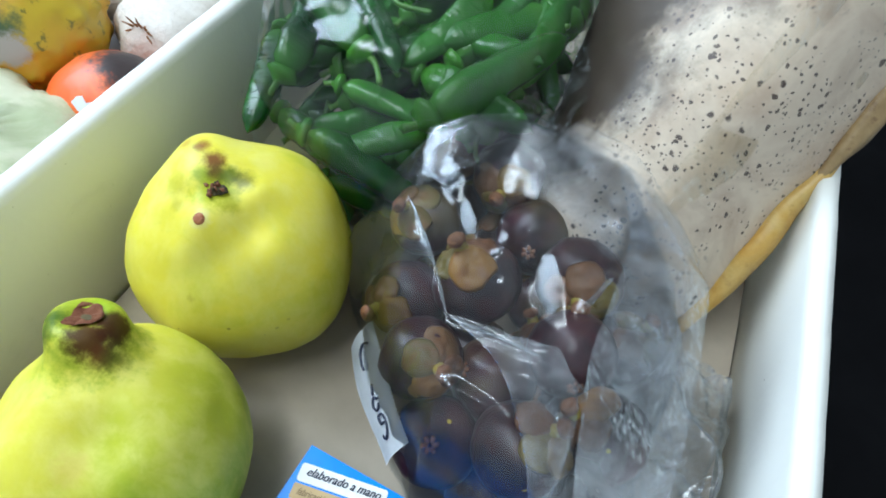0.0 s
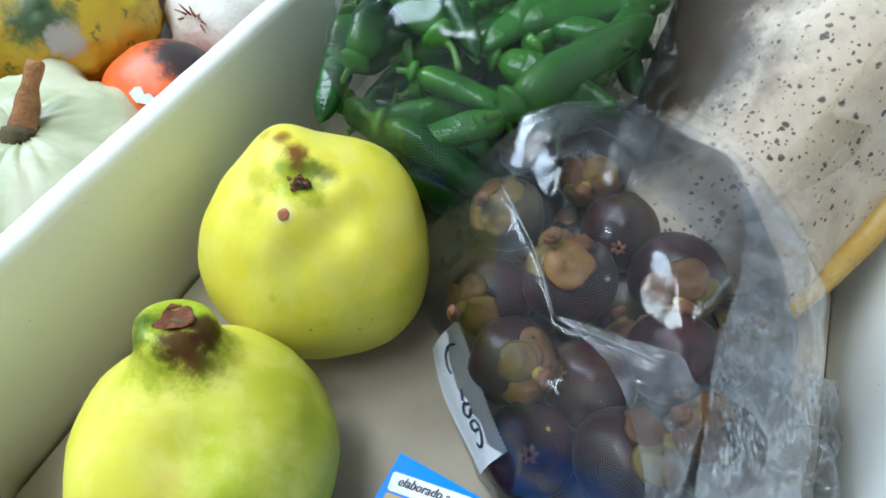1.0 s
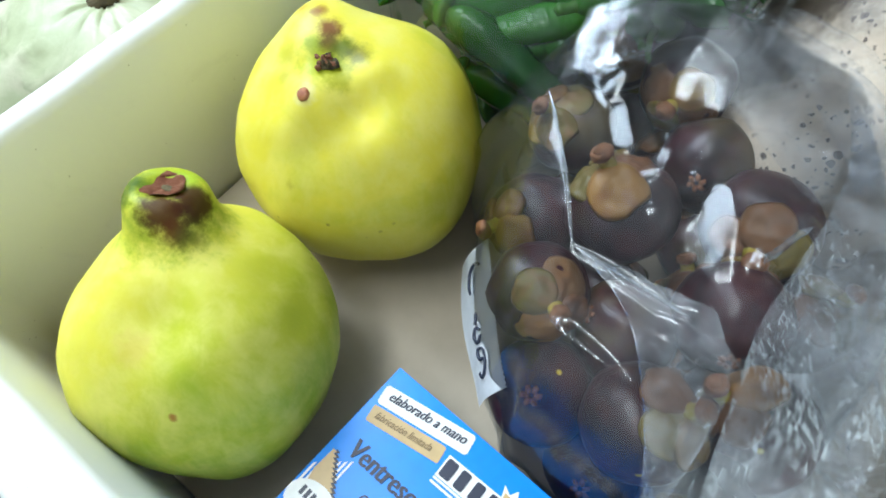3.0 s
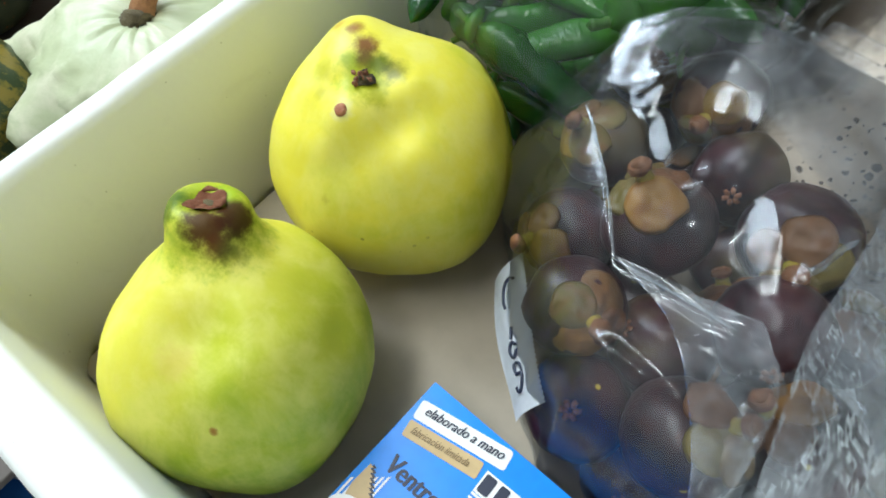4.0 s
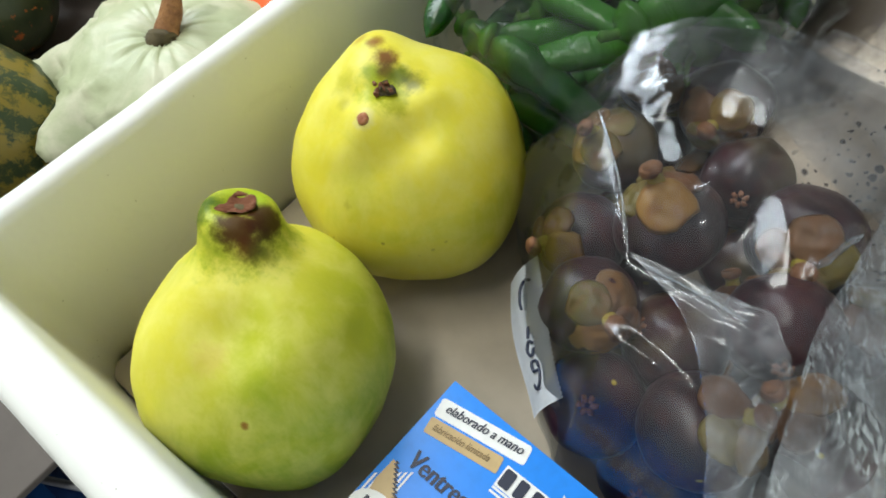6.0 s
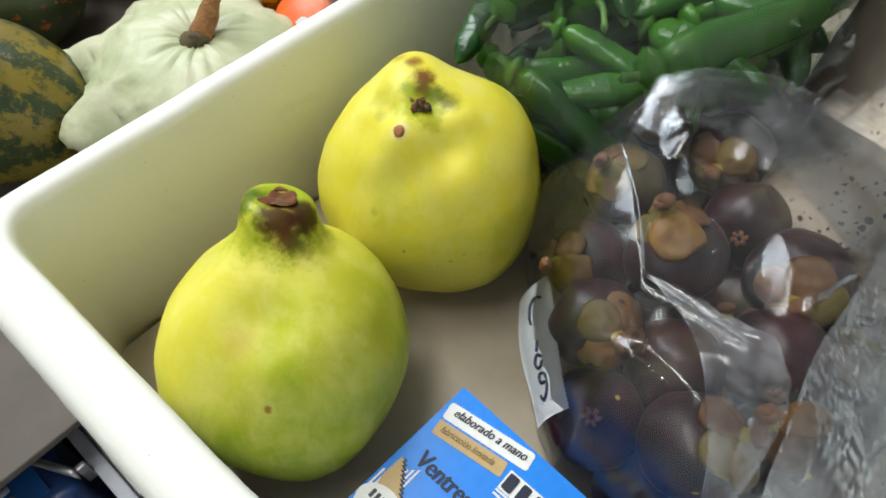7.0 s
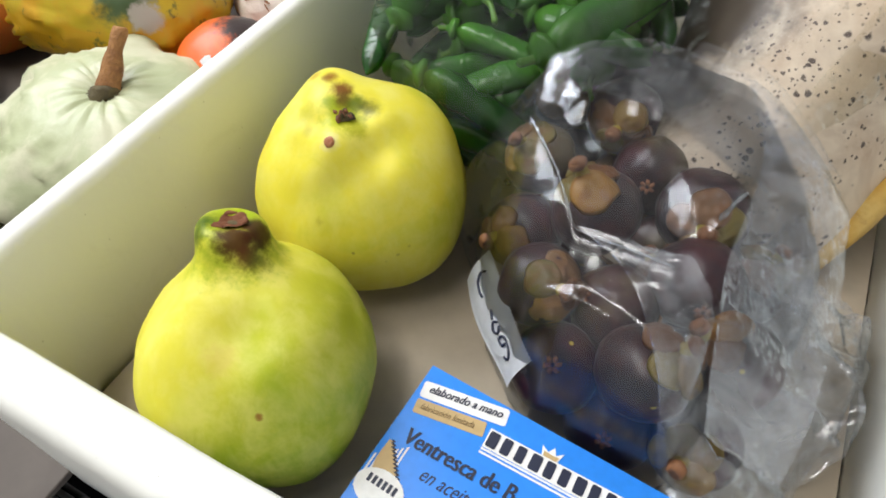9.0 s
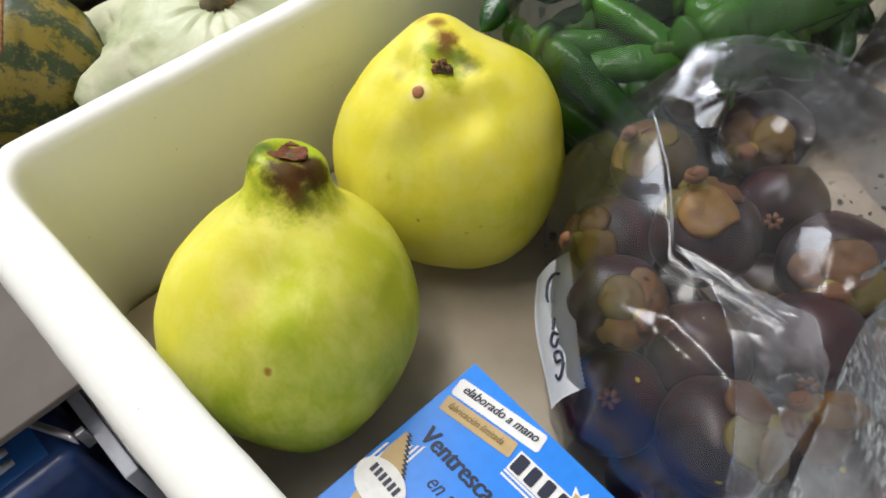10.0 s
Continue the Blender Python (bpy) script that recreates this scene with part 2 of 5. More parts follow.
def gourd_skin(name, base, second, scale, flecks, stripes=0, rough=0.42, patch=None):
    m, N, L, b = material(name, rough)
    co = coords(N)
    n1 = noise_tex(N, L, co, scale, 5.0, 0.6, 0.8)
    c = mix(N, L, grey(N, L, n1, 0.4, 0.62), base, second)
    if stripes:
        sep = N.new("ShaderNodeSeparateXYZ")
        L.new(co, sep.inputs[0])
        ang = math_node(N, L, "ARCTAN2", sep.outputs["Z"], sep.outputs["Y"])
        ang = math_node(N, L, "ADD", ang, math_node(N, L, "MULTIPLY", n1, 0.5))
        s = math_node(N, L, "SINE", math_node(N, L, "MULTIPLY", ang, float(stripes)))
        s = math_node(N, L, "ADD", s, math_node(N, L, "MULTIPLY", math_node(N, L, "SUBTRACT", noise_tex(N, L, co, 120.0, 5.0, 0.75), 0.5), 7.5))
        c = mix(N, L, grey(N, L, s, -0.55, 0.45), (0.22, 0.165, 0.018), (0.028, 0.048, 0.012))
        f1 = grey(N, L, noise_tex(N, L, co, 210.0, 4.0, 0.7, 0.6), 0.54, 0.62)
        c = mix(N, L, math_node(N, L, "MULTIPLY", f1, 0.6), c, (0.21, 0.17, 0.02))
        f2 = grey(N, L, noise_tex(N, L, co, 150.0, 5.0, 0.7, 0.8), 0.56, 0.64)
        c = mix(N, L, math_node(N, L, "MULTIPLY", f2, 0.6), c, (0.035, 0.055, 0.016))
    if flecks:
        f = grey(N, L, noise_tex(N, L, co, scale * 5, 4.0, 0.6), 0.60, 0.68)
        c = mix(N, L, math_node(N, L, "MULTIPLY", f, 0.8), c, flecks)
    wob = noise_tex(N, L, co, 90.0, 4.0, 0.7)
    for place, inner, outer, colour in patch or ():
        c = mix(N, L, near(N, L, co, place, inner, outer, wob), c, colour)
    L.new(c, b.inputs["Base Color"])
    bump(N, L, b, noise_tex(N, L, co, 130.0, 4.0), 0.3, 0.0012)
    return m


def slab_meat():
    m, N, L, b = material("pepper_speckled_meat", 0.5, 0.0, 0.4)
    co = coords(N)
    c = ramp(N, L, noise_tex(N, L, co, 24.0, 5.0, 0.6, 0.7), [(0.3, (0.46, 0.36, 0.27)), (0.52, (0.68, 0.59, 0.47)), (0.75, (0.52, 0.41, 0.31))])
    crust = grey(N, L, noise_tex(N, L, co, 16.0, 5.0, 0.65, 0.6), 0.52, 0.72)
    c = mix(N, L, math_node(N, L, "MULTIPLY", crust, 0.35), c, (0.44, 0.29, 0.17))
    # The side by the pepper bag darkens to near black, as painted shade.
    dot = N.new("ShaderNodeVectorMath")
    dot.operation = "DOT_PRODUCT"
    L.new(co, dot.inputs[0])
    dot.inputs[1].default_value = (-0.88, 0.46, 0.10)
    far_shade = math_node(N, L, "ADD", dot.outputs["Value"], math_node(N, L, "MULTIPLY", math_node(N, L, "SUBTRACT", noise_tex(N, L, co, 26.0, 5.0, 0.65), 0.5), 0.11))
    c = mix(N, L, math_node(N, L, "MULTIPLY", grey(N, L, far_shade, 0.070, 0.118), 0.94), c, (0.030, 0.019, 0.012))
    thin = grey(N, L, noise_tex(N, L, co, 30.0, 2.0), 0.36, 0.52)
    for scale, size, strong in ((60.0, 0.13, 0.85), (120.0, 0.27, 0.92), (210.0, 0.42, 0.92), (380.0, 0.44, 0.88)):
        v = N.new("ShaderNodeTexVoronoi")
        v.inputs["Scale"].default_value = scale
        w = N.new("ShaderNodeVectorMath")
        L.new(co, w.inputs[0])
        nz = N.new("ShaderNodeTexNoise")
        nz.inputs["Scale"].default_value = 240.0
        L.new(co, nz.inputs["Vector"])
        sc = N.new("ShaderNodeVectorMath")
        sc.operation = "SCALE"
        L.new(nz.outputs["Color"], sc.inputs[0])
        sc.inputs["Scale"].default_value = 0.0035
        L.new(sc.outputs[0], w.inputs[1])
        L.new(w.outputs[0], v.inputs["Vector"])
        hue = N.new("ShaderNodeSeparateColor")
        L.new(v.outputs["Color"], hue.inputs[0])
        lim = math_node(N, L, "MULTIPLY", math_node(N, L, "SUBTRACT", math_node(N, L, "MULTIPLY", hue.outputs[0], 1.55), 0.55), size)
        speck = grey(N, L, math_node(N, L, "SUBTRACT", lim, v.outputs["Distance"]), 0.0, 0.12)
        c = mix(N, L, math_node(N, L, "MULTIPLY", math_node(N, L, "MULTIPLY", speck, thin), strong), c, (0.065, 0.048, 0.045))
    L.new(c, b.inputs["Base Color"])
    bump(N, L, b, noise_tex(N, L, co, 140.0, 4.0), 0.3, 0.001)
    return m


def plain(name, c, rough=0.5, metal=0.0):
    return mottled(name, c, tuple(min(1.0, x * 1.08) for x in c), 30.0, rough, 0.08, 0.0003, metal=metal)


FOAM = foam()
LINER = mottled("brown_liner_card", (0.48, 0.41, 0.31), (0.56, 0.485, 0.375), 9.0, 0.7, 0.12, 0.0004)
BAG_FRUIT = film("fruit_bag_film", 0.022, (0.985, 0.99, 1.0), gloss=0.016, wrinkle=0.10, scale=46.0, rough=0.15, mirror=0.85)
BAG_TAIL = film("bag_mouth_film", 0.17, (0.985, 0.99, 1.0), gloss=0.02, wrinkle=0.05, scale=30.0, mirror=0.8)
BAG_PEP = film("pepper_bag_film", 0.012, (0.975, 0.99, 0.98), gloss=0.010, wrinkle=0.10, scale=40.0, rough=0.13, mirror=0.7)
WRAP = film("meat_wrap_film", 0.010, (0.99, 0.98, 0.965), 0.0, 0.25, 26.0, 0.30, 0.12)
WRAP_FOLD = film("meat_wrap_fold_film", 0.075, (0.97, 0.95, 0.90), 0.01, 0.20, 30.0, 0.25, 0.4)
BAG_TENT = film("tent_film", 0.05, (0.98, 0.985, 1.0), gloss=0.02, wrinkle=0.06, scale=34.0, rough=0.20, mirror=0.38)
BAG_SHEEN = film("bag_sheen_film", 0.18, (0.98, 0.985, 1.0), gloss=0.03, wrinkle=0.02, scale=34.0, rough=0.20, mirror=0.9)
CREASE = film("glint_film", 0.08, gloss=0.09, wrinkle=0.5, scale=90.0)
MANGO_RIND = rind_skin()
SEPAL = sepal_skin()
MANGO_STALK = mottled("mangosteen_stalk", (0.36, 0.34, 0.03), (0.42, 0.28, 0.05), 140.0, 0.5, 0.4)
MANGO_KNOB = mottled("mangosteen_stalk_end", (0.30, 0.13, 0.05), (0.17, 0.07, 0.03), 200.0, 0.6, 0.6)
PEPPER = pepper_skin()
PEPPER_STALK = mottled("pepper_stalk", (0.06, 0.19, 0.02), (0.12, 0.27, 0.035), 80.0, 0.4, 0.4)
STALK_DRY = mottled("dry_stalk", (0.17, 0.065, 0.02), (0.42, 0.20, 0.06), 70.0, 0.7, 0.8, 0.002)
STALK_DARK = mottled("dark_scar", (0.06, 0.045, 0.022), (0.13, 0.10, 0.035), 140.0, 0.75, 0.8, 0.0015)
SCAR = mottled("brown_scar", (0.14, 0.04, 0.012), (0.42, 0.19, 0.10), 260.0, 0.7, 0.7, 0.0012)
WARTY = mottled("reddish_wart", (0.26, 0.055, 0.008), (0.52, 0.24, 0.10), 300.0, 0.5, 0.5, 0.0008)
CALYX_END = mottled("dry_calyx_end", (0.12, 0.035, 0.012), (0.30, 0.13, 0.07), 240.0, 0.75, 0.7, 0.0012, spec=0.2)
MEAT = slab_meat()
BROWNED = mottled("browned_edge", (0.26, 0.17, 0.07), (0.42, 0.30, 0.14), 40.0, 0.45, 0.4, 0.001, c3=(0.16, 0.09, 0.04))
RIND = mottled("yellow_rind", (0.58, 0.33, 0.05), (0.66, 0.50, 0.18), 40.0, 0.4, 0.3, 0.0008, c3=(0.40, 0.22, 0.06))
CARTON = plain("blue_carton_print", (0.022, 0.235, 0.80), 0.36)
CARTON_EDGE = plain("carton_side_print", (0.018, 0.10, 0.33), 0.4)
WHITE_INK = plain("white_print", (0.80, 0.80, 0.78), 0.4)
TAN_INK = plain("tan_print", (0.52, 0.37, 0.17), 0.4)
DARK_INK = plain("dark_print", (0.015, 0.02, 0.045), 0.4)
BROWN_INK = plain("brown_print", (0.20, 0.13, 0.05), 0.4)
PAPER = plain("sticker_paper", (0.78, 0.80, 0.84), 0.55)
BOARD = mottled("grey_brown_board", (0.095, 0.080, 0.068), (0.135, 0.115, 0.10), 8.0, 0.7, 0.15)
# Near-black, hardly glossy: the unlit dark round the box is in this colour.
DARK = mottled("unlit_near_black", (0.0025, 0.0025, 0.003), (0.006, 0.006, 0.007), 4.0, 0.75, 0.2, spec=0.08)
STEEL = plain("brushed_steel", (0.42, 0.42, 0.44), 0.38, 0.9)
BLUE_PACK = mottled("dark_blue_wrapper", (0.010, 0.030, 0.12), (0.03, 0.075, 0.22), 22.0, 0.28, 0.2)
GREY_PLASTIC = plain("grey_plastic", (0.42, 0.44, 0.50), 0.4)
WALL = mottled("white_wall_paint", (0.64, 0.64, 0.63), (0.70, 0.70, 0.69), 3.0, 0.8, 0.1)
OLIVE = mottled("olive_skin", (0.10, 0.09, 0.03), (0.16, 0.15, 0.05), 30.0, 0.4, 0.3)


# ---- mesh helpers ----
def thing(name, place, label, category, group=""):
    ob = new(name)
    ob.empty_display_size = 0.01
    ob.location = place
    return tagged(ob, label, category, group)


def part(name, bm, mat, parent=None, label="", smooth=True):
    """Links a bmesh as one mesh object under a thing or a part."""
    me = bpy.data.meshes.new(name)
    bmesh.ops.recalc_face_normals(bm, faces=bm.faces)
    bm.to_mesh(me)
    bm.free()
    if smooth:
        me.polygons.foreach_set("use_smooth", [True] * len(me.polygons))
    me.materials.append(mat)
    ob = new(name, me)
    ob.parent = parent
    return tagged(ob, label)


def sheet(nu, nv, f, wrap_u=True, poles=True):
    """A grid of f(u, v), u and v from 0 to 1; with wrap_u it closes round, with poles its two ends are single points."""
    bm = bmesh.new()
    rows = []
    for j in range(nv + 1):
        v = j / nv
        if poles and j in (0, nv):
            rows.append([bm.verts.new(f(0.0, v))])
        else:
            rows.append([bm.verts.new(f(i / nu, v)) for i in range(nu if wrap_u else nu + 1)])
    for a, b in zip(rows, rows[1:]):
        n = nu
        for i in range(n):
            k = (i + 1) % nu if wrap_u else i + 1
            if len(a) == 1:
                bm.faces.new((a[0], b[k], b[i]))
            elif len(b) == 1:
                bm.faces.new((a[i], a[k], b[0]))
            else:
                bm.faces.new((a[i], a[k], b[k], b[i]))
    return bm


def spline(points, t):
    """Catmull-Rom through points, t from 0 to 1."""
    p = [Vector(q) for q in points]
    x = min(max(t, 0.0), 1.0) * (len(p) - 1)
    i = min(int(x), len(p) - 2)
    f = x - i
    a, b, c, d = p[max(i - 1, 0)], p[i], p[i + 1], p[min(i + 2, len(p) - 1)]
    return 0.5 * (2 * b + (c - a) * f + (2 * a - 5 * b + 4 * c - d) * f * f + (3 * b - a - 3 * c + d) * f ** 3)


def tube(points, radii, nu=10, nv=14, wob=0.0, seed=0.0, flat=1.0):
    """A closed tube along a spline, with radii along it."""
    def f(u, v):
        c, d = spline(points, v), spline(points, min(v + 0.01, 1.0)) - spline(points, max(v - 0.01, 0.0))
        d.normalize()
        side = d.cross(Vector((0.13, 0.21, 0.97))).normalized()
        up = side.cross(d)
        r = spline([(q, 0, 0) for q in radii], v).x
        a = 2 * math.pi * u
        r *= 1 + wob * noise.noise(Vector((math.cos(a) * 1.3 + seed, math.sin(a) * 1.3, v * 5.0)))
        return c + (side * math.cos(a) + up * flat * math.sin(a)) * max(r, 0.0)
    return sheet(nu, nv, f)


def block(x0, y0, z0, x1, y1, z1, bevel=0.0, seg=2):
    bm = bmesh.new()
    bmesh.ops.create_cube(bm, size=1.0)
    for v in bm.verts:
        v.co = Vector(((x0 + x1) / 2 + v.co.x * (x1 - x0), (y0 + y1) / 2 + v.co.y * (y1 - y0), (z0 + z1) / 2 + v.co.z * (z1 - z0)))
    if bevel:
        bmesh.ops.bevel(bm, geom=bm.edges[:], offset=bevel, segments=seg, affect="EDGES", profile=0.6)
    return bm


def outline(points, z0, z1, bevel=0.0):
    """A flat piece with the given outline, from z0 up to z1."""
    bm = bmesh.new()
    lo = [bm.verts.new((x, y, z0)) for x, y in points]
    hi = [bm.verts.new((x, y, z1)) for x, y in points]
    n = len(points)
    bm.faces.new(lo[::-1])
    bm.faces.new(hi)
    for i in range(n):
        bm.faces.new((lo[i], lo[(i + 1) % n], hi[(i + 1) % n], hi[i]))
    return bm


def moved(bm, m):
    bmesh.ops.transform(bm, matrix=m, verts=bm.verts)
    return bm


def lettering(name, text, x, y, z, size, turn, mat, parent, stretch=1.0, shear=0.0, label=""):
    c = bpy.data.curves.new(name, "FONT")
    c.body, c.size, c.extrude, c.shear, c.resolution_u = text, size, 0.00008, shear, 3
    tmp = bpy.data.objects.new(name, c)
    scene.collection.objects.link(tmp)
    me = bpy.data.meshes.new_from_object(tmp.evaluated_get(bpy.context.evaluated_depsgraph_get()))
    bpy.data.objects.remove(tmp)
    me.transform(pose(x, y, z, 0, 0, turn) @ Matrix.Diagonal((stretch, 1, 1, 1)))
    me.materials.clear()
    me.materials.append(mat)
    ob = new(name, me)
    ob.parent = parent
    return tagged(ob, label)


# ---- room ----
def room():
    x0, x1, y0, y1, zf, zc = -1.45, 1.65, -1.5, 1.9, -0.80, 2.32
    t = 0.12
    tagged(part("floor", block(x0 - t, y0 - t, zf - t, x1 + t, y1 + t, zf), DARK, None, "floor coloured near black as an unlit void", False), kind="structure", category="floor")
    tagged(part("ceiling", block(x0 - t, y0 - t, zc, x1 + t, y1 + t, zc + t), WALL, None, "plain white ceiling", False), kind="structure", category="ceiling")
    for nm, b in (("wall_north", (x0 - t, y1, zf, x1 + t, y1 + t, zc)), ("wall_south", (x0 - t, y0 - t, zf, x1 + t, y0, zc)), ("wall_east", (x1, y0, zf, x1 + t, y1, zc))):
        tagged(part(nm, block(*b), WALL, None, "plain painted white wall", False), kind="structure", category="wall")
    # west wall with a window opening
    w = tagged(new("wall_west"), "plain painted white wall with a window opening", "wall", kind="structure")
    wy0, wy1, wz0, wz1 = -0.15, 1.05, 0.90, 2.10
    for b in ((x0 - t, y0, zf, x0, wy0, zc), (x0 - t, wy1, zf, x0, y1, zc), (x0 - t, wy0, zf, x0, wy1, wz0), (x0 - t, wy0, wz1, x0, wy1, zc)):
        part("wall_panel", block(*b), WALL, w, "", False)
    win = tagged(new("window_1"), "plain white window frame in the wall", "window", kind="structure")
    for b in ((x0 - 0.08, wy0, wz0, x0 - 0.03, wy0 + 0.05, wz1), (x0 - 0.08, wy1 - 0.05, wz0, x0 - 0.03, wy1, wz1),
              (x0 - 0.08, wy0 + 0.05, wz0, x0 - 0.03, wy1 - 0.05, wz0 + 0.05), (x0 - 0.08, wy0 + 0.05, wz1 - 0.05, x0 - 0.03, wy1 - 0.05, wz1)):
        part("window_frame", block(*b, 0.004), WALL, win, "", False)


room()

# ---- supports ----
TOP = -0.022
counter = thing("counter", (0, 0, 0), "grey-brown board counter under the gourds", "counter")
part("counter_top", block(-1.2, -0.9, TOP - 0.005, 0.003, 1.2, TOP, 0.001), BOARD, counter)
part("counter_leg", block(-1.15, -0.85, -0.80, -1.09, -0.79, TOP - 0.005), DARK, counter)
part("counter_leg", block(-1.15, 1.09, -0.80, -1.09, 1.15, TOP - 0.005), DARK, counter)
part("counter_leg", block(-0.06, 1.09, -0.80, -0.02, 1.15, TOP - 0.005), DARK, counter)
part("counter_leg", block(-0.20, -0.85, -0.80, -0.14, -0.79, TOP - 0.005), DARK, counter)
stand = thing("stand", (0, 0, 0), "black stand that carries the foam box", "stand")
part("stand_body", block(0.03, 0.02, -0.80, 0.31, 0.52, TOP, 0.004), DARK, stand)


# ---- foam box ----
BX0, BX1, BY1, H = 0.0, 0.341, 0.60, 0.1012


def foam_box():
    box = thing("foam_box", (0, 0, 0), "white polystyrene foam box, open on top, holding food", "box")

    # the inner outline with rounded corners: place, outward way, wall thickness, lean of the rim
    r, stops = 0.014, []
    corners = ((BX0, 0.0, 180), (BX1, 0.0, 270), (BX1, BY1, 0), (BX0, BY1, 90))
    for i, (x, y, a0) in enumerate(corners):
        cx, cy = x + (r if x == BX0 else -r), y + (r if y == 0.0 else -r)
        for k in range(9):
            a = radians(a0 + 90 * k / 8)
            n = Vector((math.cos(a), math.sin(a), 0))
            right = max(0.0, n.x)
            left = max(0.0, -n.x)
            stops.append((Vector((cx, cy, 0)) + n * r, n, 0.0222 - 0.0087 * right ** 2 - 0.0072 * left ** 2, 0.0080 * right ** 2 - 0.0066 * left ** 2))
        here, after = stops[-1], corners[(i + 1) % 4]
        gap = (BX1 - BX0 if here[1].y else BY1) - 2 * r
        if abs(here[1].x) > 0.5:
            gap = BY1 - 2 * r
        else:
            gap = BX1 - BX0 - 2 * r
        way = Vector((-here[1].y, here[1].x, 0))
        n = int(gap / 0.006)
        stops += [(here[0] + way * gap * k / n, here[1], here[2], here[3]) for k in range(1, n)]
    bm, rows = bmesh.new(), []
    for c, n, thick, lean in stops:
        prof = [(0.0, TOP), (0.0, 0.03), (0.0, H - 0.006), (0.0008, H - 0.0025), (0.0024, H - 0.0006), (0.0050, H), (thick - 0.008, H),
                (thick - 0.0035, H - 0.0015), (thick - 0.001, H - 0.005), (thick, H - 0.011), (thick, 0.03), (thick, TOP)]
        if thick < 0.018:
            prof[5], prof[6] = (0.0055, H), (thick - 0.006, H)
        row = []
        for k, (o, z) in enumerate(prof):
            p = c + n * (o - lean * max(z, 0) / H)
            d = 0.0005 * noise.noise(Vector((p.x * 26, p.y * 26, z * 26))) + 0.00025 * noise.noise(Vector((p.x * 150, p.y * 150, z * 150 + 5)))
            row.append(bm.verts.new(p + n * d + Vector((0, 0, z + (d * 0.8 if k in (4, 5, 6, 7) else 0)))))
        rows.append(row)
    for p, q in zip(rows, rows[1:] + rows[:1]):
        for k in range(len(prof)):
            kk = (k + 1) % len(prof)
            bm.faces.new((p[k], p[kk], q[kk], q[k]))
    part("moulded_body", bm, FOAM, box)
    part("bottom", block(BX0 + 0.0006, 0.0006, TOP, BX1 - 0.0006, BY1 - 0.0006, -0.003), FOAM, box, "", False)
    return box


foam_box()
liner = thing("liner_sheet", (0, 0, 0), "plain beige card sheet lying on the foam box floor", "liner")
part("card", block(BX0 + 0.001, 0.001, -0.0029, BX1 - 0.0015, BY1 - 0.001, 0.0, 0.0006), LINER, liner, "", False)


# ---- quinces ----
def gauss(d, w):
    return math.exp(-(d / w) ** 2)


